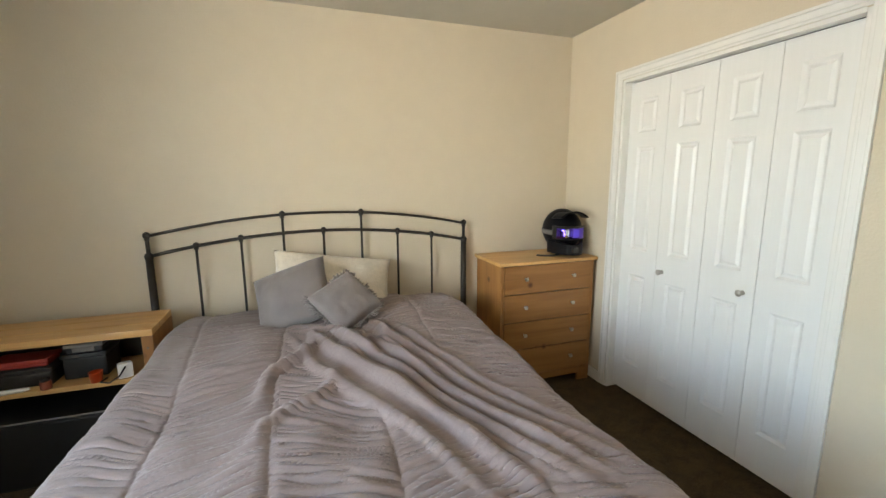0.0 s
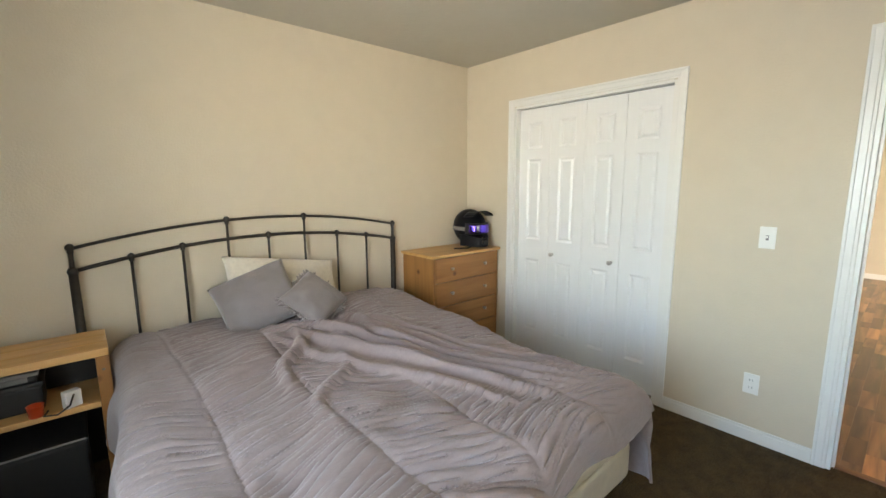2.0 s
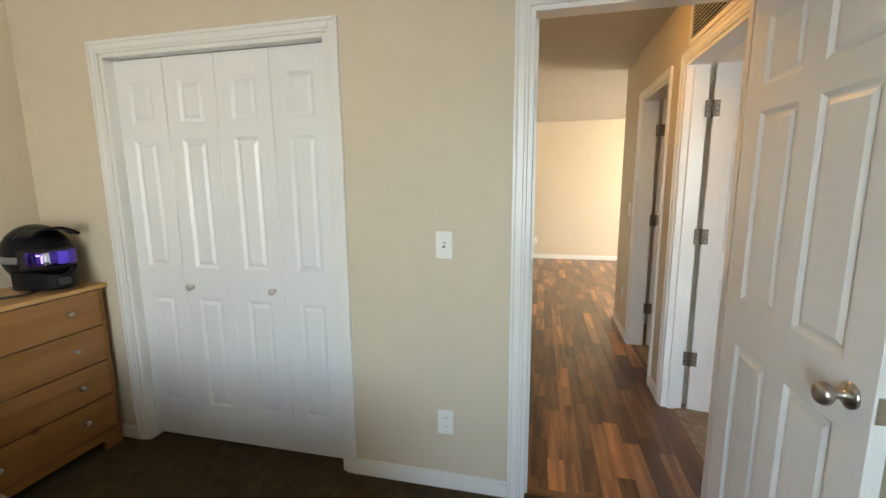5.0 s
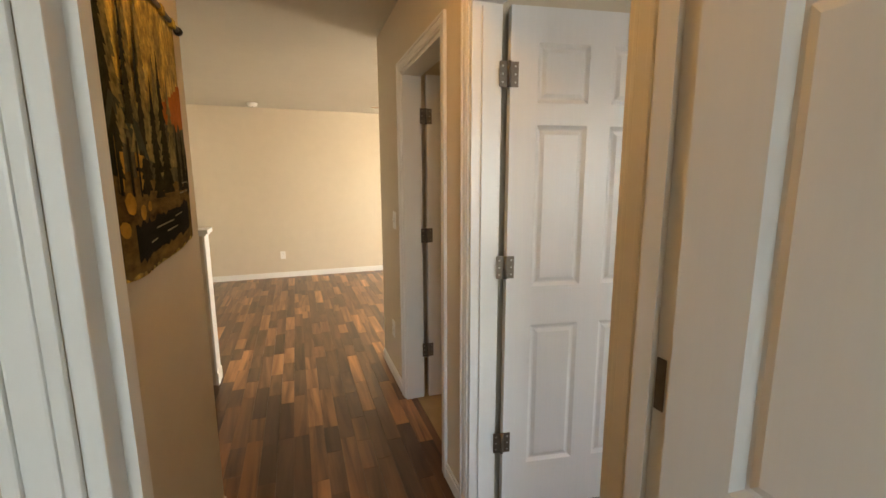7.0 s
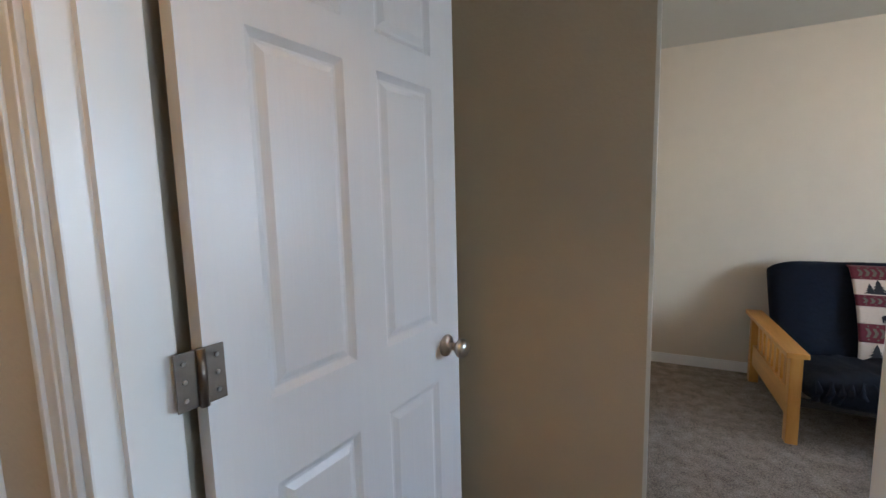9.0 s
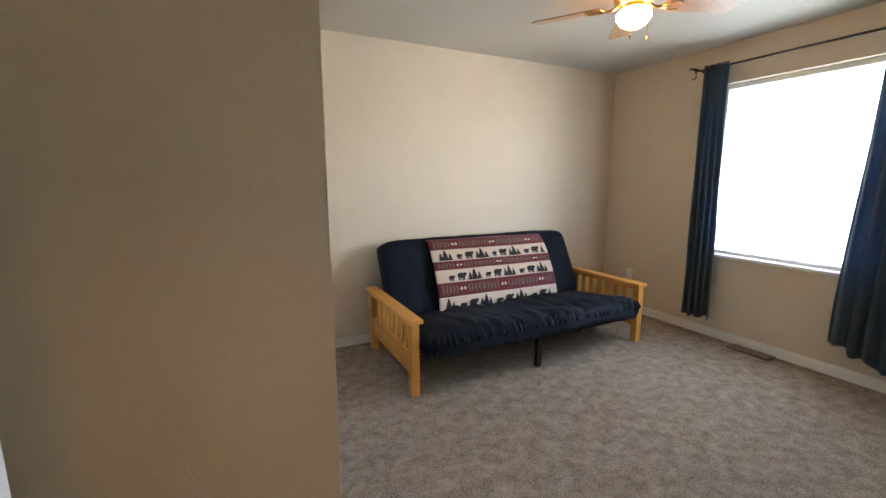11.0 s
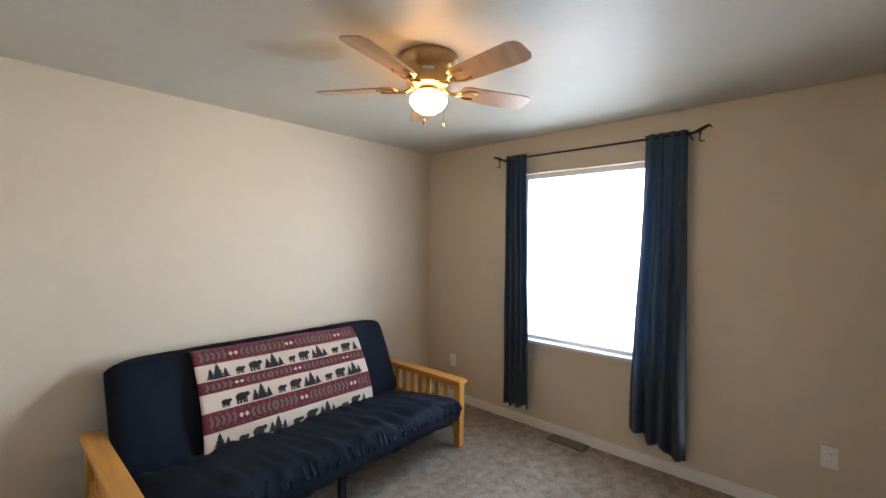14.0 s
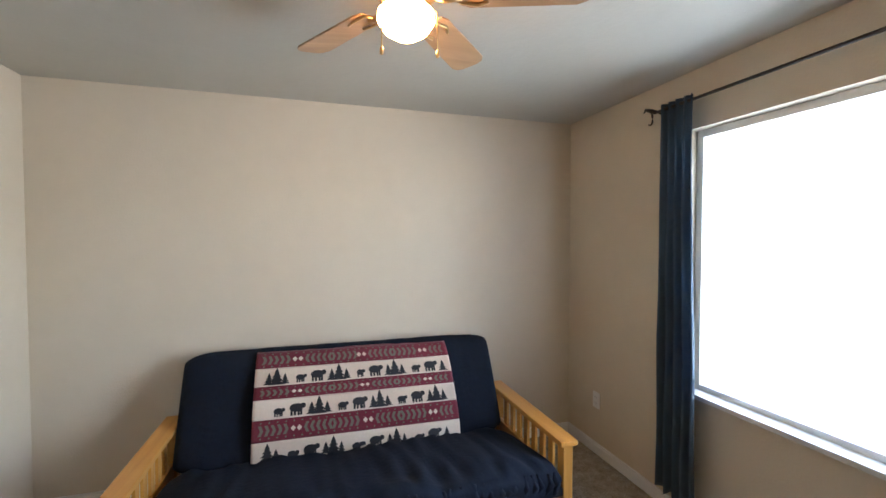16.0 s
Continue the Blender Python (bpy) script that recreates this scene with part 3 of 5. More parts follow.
def duvet_point(px, py):
    """The quilt: ruched strips between long seams, with deep folds where it was pulled."""
    r = 0.10
    ox, dx = hanging(BED[0] + 0.06 - px, r)
    ex, dex = hanging(px - BED[1] + 0.06, r)
    oy, dy = hanging(BED[2] + 0.06 - py, r)
    x = px
    if ox:
        x = BED[0] + 0.06 - ox - 0.07 * smooth(2.3, 1.0, py) * smooth(0, 0.1, ox)
    if ex:
        x = BED[1] - 0.06 + ex
    y = BED[2] + 0.06 - oy if oy else py
    drop = max(dx, dex, dy) if min(max(dx, dex), dy) == 0 else (max(dx, dex) ** 3 + dy ** 3) ** (1 / 3)
    drop = min(drop, 0.50)
    flat = 1 - smooth(0.0, 0.25, drop)
    # ruching: short wrinkles across each strip, slanting
    strip = sum(px > s for s in SEAMS)
    slope = (0.5, -0.35, 0.42, -0.3, 0.25)[strip]
    w = noise.noise((px * 1.5 + strip * 7, py * 2.5, 0.3)) * 0.10
    v = noise.noise((px * 4.0 + strip * 3.1, (py + slope * px + w) * 24, strip * 1.7))
    v2 = noise.noise((px * 3.5, (py + slope * px + w) * 54, strip * 2.3 + 9))
    v, v2 = 0.85 - 2.6 * abs(v), 0.6 - 2.2 * abs(v2)
    near = min(abs(px - s - 0.02 * math.sin(py * 3 + s * 9)) for s in SEAMS)
    ruche = 0.15 + 0.95 * (0.5 + 0.5 * noise.noise((px * 2.1, py * 2.1, 4.4)))
    z = (0.009 * v + 0.017 * v2) * ruche * (0.25 + 0.75 * smooth(0.0, 0.035, near)) * (0.5 if strip == 0 else 1.0)
    z -= 0.004 * (1 - smooth(0.004, 0.016, near))
    # long pulled folds that fan out from the pillows towards the foot, free of ruching
    fan = (px - 0.25) - (2.05 - py) * 0.42
    reach = smooth(2.25, 1.9, py) * smooth(0.75, 1.25, py)
    bend = 0.09 * noise.noise((px * 1.7, py * 1.9, 7.7))
    z *= 1 - 0.85 * reach * smooth(-0.26, -0.12, fan + bend) * smooth(0.48, 0.36, fan + bend)
    for c, width, high in ((-0.02, 0.030, 0.034), (0.09, 0.020, 0.026), (0.17, 0.018, 0.030), (0.27, 0.026, 0.022), (0.36, 0.02, 0.016), (-0.16, 0.025, 0.018), (0.05, 0.010, 0.012), (0.215, 0.010, 0.012)):
        z += 1.5 * high * reach * math.exp(-(((fan + bend - c) / width) ** 2))
    # soft lumps
    z += 0.030 * noise.noise((px * 2.2, py * 2.0, 1.1)) + 0.020 * noise.noise((px * 5.5, py * 4.5, 2.1))
    # bunched ridges by the cushions
    for cx, cy, ang, l, width, high in ((0.06, 1.88, 1.1, 0.22, 0.022, 0.03), (0.32, 2.0, 2.2, 0.26, 0.03, 0.035), (-0.18, 1.85, 0.5, 0.15, 0.03, 0.02), (0.50, 2.02, 1.9, 0.22, 0.03, 0.025), (0.10, 1.55, 0.9, 0.2, 0.025, 0.02)):
        a, b = (px - cx) * math.cos(ang) + (py - cy) * math.sin(ang), -(px - cx) * math.sin(ang) + (py - cy) * math.cos(ang)
        z += 1.4 * high * math.exp(-((a / l) ** 2) - (((b + 0.03 * math.sin(a * 14)) / width) ** 2))
    z *= flat
    side = 1 - flat
    if side > 0:
        ripple = 0.022 * side * math.sin(13 * (px * 0.9 + py) + 2 * noise.noise((px * 3, py * 3, 3)))
        if max(dx, dex) > dy:
            x += ripple * (1 if dex > dx else -1)
        else:
            y += ripple
    hem = 0.02 * noise.noise((px * 3, py * 3, 8.8)) * side
    top = 0.600 + 0.075 * smooth(1.3, 2.4, py) - 0.03 * smooth(2.5, 2.7, py)
    return Vector((x, y, top - drop + z + hem))


bed = thing("bed", "king bed with rumpled mauve quilt and iron headboard", "bed", (0, 0, 0))
IVORY = material("ivory_ticking", (0.55, 0.50, 0.40), 0.9, bump=0.3)
part("box_spring", boxes(((-0.57, 0.74, 0.17), (1.07, 2.68, 0.33)), bevel=0.02), IVORY, bed)
part("mattress", boxes(((-0.56, 0.73, 0.33), (1.06, 2.68, 0.55)), bevel=0.05), IVORY, bed, "ivory mattress")
for x in (-0.55, 1.03):
    part("side_rail", boxes(((x, 0.76, 0.13), (x + 0.03, 2.72, 0.17)), bevel=0.004), BLACK, bed)
for x in (-0.5, 0.25, 0.98):
    for y in (0.85, 1.75):
        part("leg", tube([(x, y, 0), (x, y, 0.14)], 0.018), BLACK, bed)


def arch(z0, rise):
    return lambda x: z0 + rise * (1 - ((x - 0.272) / 0.946) ** 2)


hb_y = 2.745
top_rail, low_rail = arch(1.128, 0.105), arch(1.015, 0.105)
posts = [-0.674 + k * 0.2365 for k in range(9)]
hb = part("headboard", tube([(posts[0] + (posts[8] - posts[0]) * k / 28, hb_y, top_rail(posts[0] + (posts[8] - posts[0]) * k / 28)) for k in range(29)], 0.0085), IRON, bed, "dark iron arched headboard with round finials")
part("lower_rail", tube([(posts[0] + (posts[8] - posts[0]) * k / 28, hb_y, low_rail(posts[0] + (posts[8] - posts[0]) * k / 28)) for k in range(29)], 0.010), IRON, hb)
part("cross_bar", boxes(((posts[0], hb_y - 0.012, 0.47), (posts[8], hb_y + 0.012, 0.51)), bevel=0.003), IRON, hb)


def ball(x, z, r, parent):
    part("finial", lathe([(r * 0.45, -r * 1.5), (r * 0.75, -r * 1.2), (r * 0.6, -r * 0.9), (r * 0.9, -r * 0.5), (r, 0), (r * 0.85, r * 0.5), (r * 0.5, r * 0.85), (r * 0.1, r)], 14, pose(x, hb_y, z)), IRON, parent)


for k, x in enumerate(posts):
    if k in (0, 8):
        part("post", tube([(x, hb_y, 0), (x, hb_y, 1.0)], [0.024, 0.019], 14), IRON, hb)
        part("post", tube([(x, hb_y, 1.0), (x, hb_y, top_rail(x))], 0.011), IRON, hb)
        ball(x, low_rail(x), 0.024, hb)
        ball(x, top_rail(x) + 0.006, 0.020, hb)
    elif k in (3, 5):
        part("spindle", tube([(x, hb_y, 0.49), (x, hb_y, top_rail(x))], 0.0075), IRON, hb)
        ball(x, top_rail(x) + 0.004, 0.019, hb)
    else:
        part("spindle", tube([(x, hb_y, 0.49), (x, hb_y, low_rail(x))], 0.0075), IRON, hb)
        ball(x, low_rail(x) + 0.004, 0.018, hb)

X0, X1, Y0, Y1 = BED[0] - 0.44, BED[1] + 0.46, BED[2] - 0.13, 2.69
quilt = tagged(part("quilt", sheet(lambda u, v: duvet_point(X0 + (X1 - X0) * u, Y0 + (Y1 - Y0) * v), 470, 420), DUVET), "rumpled mauve cotton quilt with ruched strips", "quilt")
sm = quilt.modifiers.new("cloth", "SOLIDIFY")
sm.thickness, sm.offset = 0.012, -1
for s in SEAMS:
    def seam_point(u, v, s=s):
        py = 0.62 + 1.98 * v
        px = s + 0.02 * math.sin(py * 3 + s * 9) + (u - 0.5) * 0.026
        return duvet_point(px, py) + Vector((0, 0, 0.0035 - 0.003 * abs(2 * u - 1)))
    part("seam_band", sheet(seam_point, 2, 150), DUVET, quilt)


def cushion(name, label, w, h, t, m, mat, plump=0.36, wavy=0.0, seed=0.0, fringe=False):
    """A stuffed cushion with pinched corners, lying in its own xy plane."""
    root = tagged(new(name), label, "pillow")

    def face(s):
        def f(u, v):
            a, b = 2 * u - 1, 2 * v - 1
            k = 1 - 0.07 * (1 - a * a) * b * b - 0.0
            l = 1 - 0.07 * (1 - b * b) * a * a
            th = t / 2 * (max(0, (1 - a ** 2)) * max(0, (1 - b ** 2))) ** plump
            n = noise.noise((a * 2.1 + seed, b * 2.1, s * 3.0)) * 0.014 + noise.noise((a * 6 + seed, b * 6, s)) * 0.004
            edge = min(1 - a * a, 1 - b * b)
            return Vector((a * w / 2 * l, b * h / 2 * k, s * th + n * smooth(0, 0.5, edge) + wavy * math.sin(9 * (a + b) + seed) * (1 - smooth(0, 0.3, edge))))
        return f

    bm = sheet(face(1), 26, 26)
    me = bpy.data.meshes.new("cover")
    other = sheet(face(-1), 26, 26)
    other.to_mesh(me)
    bm.from_mesh(me)
    other.free()
    for f in bm.faces:
        f.smooth = True
    bmesh.ops.remove_doubles(bm, verts=bm.verts[:], dist=0.0008)
    part("cover", bm, mat, root)
    if fringe:
        fr = bmesh.new()
        rng = random.Random(5)
        for side in range(4):
            for k in range(40):
                a = -1 + 2 * (k + rng.random()) / 40
                p = [Vector((a * w / 2, h / 2, 0)), Vector((a * w / 2, -h / 2, 0)), Vector((w / 2, a * h / 2, 0)), Vector((-w / 2, a * h / 2, 0))][side] * 0.95
                q = p * 1.0 + p.normalized() * 0.022 + Vector((rng.uniform(-0.012, 0.012), rng.uniform(-0.012, 0.012), rng.uniform(-0.016, 0.016)))
                tube([p, (p + q) / 2 + Vector((0, 0, rng.uniform(-0.006, 0.006))), q], [0.005, 0.0055, 0.003], 5, fr)
        tagged(part("fringe", fr, mat, root, "short ruffled fringe"), kind="stuff")
    root.matrix_world = m
    return root


cushion("fur_pillow", "cream fluffy fur pillow leaning on headboard", 0.72, 0.40, 0.17, pose(0.31, 2.60, 0.80, 58, 9, 2), CREAM_FUR, seed=3)
cushion("grey_cushion", "plain grey square cushion on the bed", 0.42, 0.37, 0.19, pose(0.08, 2.40, 0.80, 50, -20, -12), GREY_CUSHION, seed=1)
cushion("ruffled_cushion", "small grey cushion with ruffled edge", 0.30, 0.29, 0.15, pose(0.34, 2.26, 0.785, 0, 0, 8) @ pose(0, 0, 0, 42) @ pose(0, 0, 0, 0, 0, 30), GREY_CUSHION, seed=8, fringe=True)

# ---- bedroom: dresser and helmet ----
dresser = thing("dresser", "knotty pine four-drawer dresser beside the bed", "dresser", (0, 0, 0))
dx0, dx1, dy0, dy1, dz = 1.335, 2.05, 2.385, 2.775, 0.90
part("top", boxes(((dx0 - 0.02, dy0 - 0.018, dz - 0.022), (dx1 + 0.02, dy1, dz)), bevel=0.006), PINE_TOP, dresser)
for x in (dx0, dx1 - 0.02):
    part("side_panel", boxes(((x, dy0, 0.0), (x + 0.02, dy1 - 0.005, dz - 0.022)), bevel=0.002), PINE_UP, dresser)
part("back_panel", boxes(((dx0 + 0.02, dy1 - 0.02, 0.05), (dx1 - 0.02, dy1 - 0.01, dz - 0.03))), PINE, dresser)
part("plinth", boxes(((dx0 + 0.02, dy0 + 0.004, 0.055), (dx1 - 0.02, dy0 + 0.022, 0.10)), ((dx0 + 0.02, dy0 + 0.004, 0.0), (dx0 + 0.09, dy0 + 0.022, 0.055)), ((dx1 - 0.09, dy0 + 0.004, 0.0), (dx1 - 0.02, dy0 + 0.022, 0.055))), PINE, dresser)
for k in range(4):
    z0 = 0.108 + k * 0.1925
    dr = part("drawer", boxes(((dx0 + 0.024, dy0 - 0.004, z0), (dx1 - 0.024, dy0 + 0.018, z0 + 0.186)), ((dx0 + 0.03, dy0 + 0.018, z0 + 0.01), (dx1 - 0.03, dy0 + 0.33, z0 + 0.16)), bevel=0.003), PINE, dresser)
    for x in (dx0 + 0.175, dx1 - 0.175):
        part("knob", lathe([(0.006, 0), (0.005, 0.012), (0.011, 0.016), (0.014, 0.022), (0.011, 0.028), (0.003, 0.030)], 14, pose(x, dy0 - 0.004, z0 + 0.10, 90)), STEEL, dr, "small nickel knob")

helmet = thing("helmet", "black motocross helmet with violet mirrored goggles", "helmet", (1.925, 2.59, 0.90), -12)


helmet.scale = (1.12, 1.12, 1.1)


def shell_point(u, v):
    a, b = u * math.tau, -1.15 + v * (math.pi / 2 + 1.15)
    r = Vector((0.118 * math.cos(a) * math.cos(b), 0.150 * math.sin(a) * math.cos(b), 0.135 * math.sin(b)))
    return r + Vector((0, 0.01, 0.155))


bm = sheet(shell_point, 40, 24)
bmesh.ops.remove_doubles(bm, verts=bm.verts[:], dist=0.0005)
part("shell", bm, SHELL, helmet)


def chin(u, v):
    a = math.pi * (1.08 + 0.84 * u)
    f = 0.5 - 0.5 * math.cos(math.tau * u)
    return Vector((0.118 * math.cos(a), 0.150 * math.sin(a) - 0.045 * f, 0.015 + 0.085 * v * (1 - 0.25 * f) + 0.012 * math.sin(v * math.pi)))


part("chin_guard", sheet(chin, 24, 8, 0.018), SHELL, helmet)
part("vent", boxes(((-0.02, -0.212, 0.035), (0.02, -0.186, 0.065)), bevel=0.006), SLOT, helmet)


def goggle(u, v, out=0.0, lo=1.17, span=0.66):
    a = math.pi * (lo + span * u)
    return Vector((0.120 * math.cos(a) * (1 + out), (0.158 + out * 0.1) * math.sin(a) - 0.006, 0.105 + 0.085 * v))


part("goggle_frame", sheet(goggle, 20, 4, 0.014), BLACK, helmet)
part("goggle_lens", sheet(lambda u, v: goggle(u, 0.12 + 0.76 * v, 0.06, 1.25, 0.48), 20, 4, 0.003), LENS, helmet, "violet mirrored goggle lens")
# bright band on the lens: a reflection put into its colour
part("lens_stripe", sheet(lambda u, v: goggle(u, 0.16 + 0.68 * v, 0.085, 1.38, 0.05), 4, 3, 0.001), LENS_LIT, helmet)
part("goggle_strap", sheet(lambda u, v: Vector((0.122 * math.cos(math.tau * u * 0.7 - 0.6), 0.154 * math.sin(math.tau * u * 0.7 - 0.6) + 0.01, 0.13 + 0.03 * v)), 30, 2, 0.003), GREY_PLASTIC, helmet)
part("peak", sheet(lambda u, v: Vector(((u - 0.5) * (0.19 - 0.03 * v), -0.06 - 0.125 * v, 0.268 + 0.012 * v - 0.10 * (u - 0.5) ** 2 * 4 * 0.35 + 0.01 * math.sin(u * 9) * (1 - v))), 14, 8, 0.007), SHELL, helmet)
part("chin_strap", tube([(-0.05, -0.10, 0.012), (-0.11, -0.13, 0.006), (-0.17, -0.11, 0.005), (-0.20, -0.09, 0.005)], 0.006, 6), BLACK, helmet)

# ---- bedroom: bench shelf and its contents ----
nx0, nx1, ny0, ny1, nz = -1.46, -0.585, 2.36, 2.70, 0.715
bench = thing("bedside_shelf", "pine plank bedside shelf with open compartments", "nightstand", (0, 0, 0))
for k in range(3):
    y = ny0 + k * (ny1 - ny0) / 3
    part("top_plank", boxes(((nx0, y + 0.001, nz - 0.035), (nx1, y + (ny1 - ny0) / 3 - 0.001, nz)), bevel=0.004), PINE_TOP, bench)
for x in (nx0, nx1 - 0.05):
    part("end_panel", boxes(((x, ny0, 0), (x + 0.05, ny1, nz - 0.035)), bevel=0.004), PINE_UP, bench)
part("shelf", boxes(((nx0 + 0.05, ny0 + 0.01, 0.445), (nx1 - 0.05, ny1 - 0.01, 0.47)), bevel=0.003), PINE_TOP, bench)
part("back_panel", boxes(((nx0 + 0.05, ny1 - 0.012, 0.02), (nx1 - 0.05, ny1 - 0.004, nz - 0.04))), BLACK, bench)
for z in (0.62, 0.40):
    part("screw", lathe([(0.006, 0), (0.005, 0.002)], 10, pose(nx1 - 0.025, ny0 - 0.001, z, 90)), HINGE, bench)


def crate(name, label, a, b, mat, lid_mat, category):
    root = thing(name, label, category)
    part("body", boxes((a, (b[0], b[1], b[2] - 0.02)), bevel=0.01), mat, root)
    part("lid", boxes(((a[0] - 0.006, a[1] - 0.006, b[2] - 0.02), (b[0] + 0.006, b[1] + 0.006, b[2])), bevel=0.006), lid_mat, root)
    return root


bin_ = crate("storage_bin", "black plastic storage bin under the shelf", (-1.39, 2.34, 0.0), (-0.70, 2.63, 0.34), BLACK, BLACK, "storage bin")
part("lid_rim", boxes(((-1.38, 2.328, 0.335), (-0.70, 2.334, 0.342))), GREY_PLASTIC, bin_)
crate("tool_box", "black plastic tool box on shelf", (-1.29, 2.42, 0.47), (-1.03, 2.58, 0.56), BLACK, BLACK, "box")
crate("tool_case", "red plastic tool case on a black box", (-1.27, 2.44, 0.56), (-1.05, 2.56, 0.598), RED_BOX, RED_BOX, "case")
crate("black_box", "small black box on bedside shelf", (-1.0, 2.45, 0.47), (-0.82, 2.62, 0.60), BLACK, BLACK, "box")
crate("green_box", "dark green plastic box on shelf", (-1.405, 2.42, 0.47), (-1.30, 2.58, 0.56), DARK_GREEN, DARK_GREEN, "box")
rad = crate("small_radio", "grey and black handheld radio on shelf", (-0.98, 2.36, 0.60), (-0.83, 2.44, 0.65), BLACK, GREY_PLASTIC, "radio")
rad.location = (0, 0.09, 0.0)
part("dial", boxes(((-0.95, 2.352, 0.61), (-0.86, 2.357, 0.632))), GREY_PLASTIC, rad)
cup = thing("orange_cup", "orange plastic cup on bedside shelf", "cup", (-0.845, 2.385, 0.47))
part("body", lathe([(0.020, 0), (0.024, 0.002), (0.028, 0.050), (0.030, 0.052), (0.026, 0.052), (0.022, 0.006)], 18), ORANGE, cup)
adp = thing("white_adapter", "white plug adapter with short cable", "adapter", (-0.73, 2.40, 0.47), 25)
part("body", boxes(((-0.03, -0.02, 0), (0.03, 0.02, 0.075)), bevel=0.006), PLATE, adp)
part("cable", tube([(0.0, -0.02, 0.06), (-0.03, -0.05, 0.03), (-0.07, -0.04, 0.006), (-0.10, 0.0, 0.005), (-0.07, 0.04, 0.005)], 0.004, 6), BLACK, adp)
sp = thing("white_socket_tool", "white plastic handle on shelf", "tool", (-1.16, 2.37, 0.482), 8)
part("handle", tube([(-0.06, 0, 0), (-0.05, 0, 0), (0.03, 0, 0), (0.06, 0, 0)], [0.008, 0.012, 0.010, 0.006], 10), PLATE, sp)
jar = thing("small_jar", "small reddish jar on bedside shelf", "jar", (-1.04, 2.38, 0.47))
part("body", lathe([(0.02, 0), (0.022, 0.004), (0.022, 0.035), (0.017, 0.04)], 16), material("rust_plastic", (0.25, 0.06, 0.03), 0.5), jar)
part("lid", lathe([(0.019, 0.040), (0.019, 0.052), (0.017, 0.053)], 16), BLACK, jar)

dome = thing("ceiling_light", "flush round glass ceiling light, lit", "ceiling light", (0.72, 1.42, 2.44))
part("base", lathe([(0.15, -0.025), (0.155, -0.02), (0.155, -0.002), (0.14, 0)], 28), BRASS, dome)
part("glass_dome", lathe([(0.005, -0.095), (0.06, -0.088), (0.11, -0.065), (0.14, -0.035), (0.145, -0.02)], 28), DOME, dome)

hall_dome = thing("ceiling_light", "lit round glass hallway ceiling light", "ceiling light", (2.72, -0.12, 2.44))
part("base", lathe([(0.13, -0.025), (0.135, -0.02), (0.135, -0.002), (0.12, 0)], 28), BRASS, hall_dome)
part("glass_dome", lathe([(0.005, -0.095), (0.06, -0.088), (0.10, -0.065), (0.122, -0.035), (0.126, -0.02)], 28), HALL_DOME, hall_dome)

bath_dome = thing("ceiling_light", "lit round glass bathroom ceiling light", "ceiling light", (3.95, -1.6, 2.44))
part("base", lathe([(0.13, -0.025), (0.135, -0.02), (0.135, -0.002), (0.12, 0)], 28), BRASS, bath_dome)
part("glass_dome", lathe([(0.005, -0.095), (0.06, -0.088), (0.10, -0.065), (0.122, -0.035), (0.126, -0.02)], 28), DOME, bath_dome)

# ---- hallway ----
tapestry_mat = bpy.data.materials.new("woodland_tapestry")
tapestry_mat.use_nodes = True
tn, tl = tapestry_mat.node_tree.nodes, tapestry_mat.node_tree.links
tb = tn["Principled BSDF"]
tb.inputs["Roughness"].default_value = 0.9
tco = tn.new("ShaderNodeTexCoord")
sep = tn.new("ShaderNodeSeparateXYZ")
tl.new(tco.outputs["Object"], sep.inputs[0])


def t_noise(scale, detail, stretch):
    mp = tn.new("ShaderNodeMapping")
    mp.inputs["Scale"].default_value = stretch
    tl.new(tco.outputs["Object"], mp.inputs[0])
    t = tn.new("ShaderNodeTexNoise")
    t.inputs["Scale"].default_value, t.inputs["Detail"].default_value, t.inputs["Roughness"].default_value = scale, detail, 0.7
    tl.new(mp.outputs[0], t.inputs[0])
    return t.outputs[0]


def t_ramp(source, stops):
    r = tn.new("ShaderNodeValToRGB")
    e = r.color_ramp.elements
    e[0].position, e[0].color = stops[0][0], (*stops[0][1], 1)
    e[1].position, e[1].color = stops[-1][0], (*stops[-1][1], 1)
    for p, c in stops[1:-1]:
        e.new(p).color = (*c, 1)
    tl.new(source, r.inputs[0])
    return r.outputs[0]


weave = t_ramp(t_noise(22, 8, (1.6, 1, 1)), [(0.30, (0.25, 0.23, 0.2)), (0.5, (0.8, 0.78, 0.7)), (0.72, (1.9, 1.8, 1.5))])
sky_glow = t_ramp(t_noise(3, 4, (1.2, 1, 0.9)), [(0.3, (0.20, 0.17, 0.07)), (0.5, (0.50, 0.38, 0.10)), (0.68, (0.75, 0.56, 0.12))])
tm = tn.new("ShaderNodeVectorMath")
tm.operation = "MULTIPLY"
tl.new(sky_glow, tm.inputs[0])
tl.new(weave, tm.inputs[1])
tl.new(tm.outputs[0], tb.inputs["Base Color"])


def yarn(name, color, vary=0.7, scale=55, stretch=(1, 1, 1)):
    return material(name, color, 0.95, scale=scale, vary=vary, bump=0.5, bump_scale=260, spec=0.1, big=9, stretch=stretch)


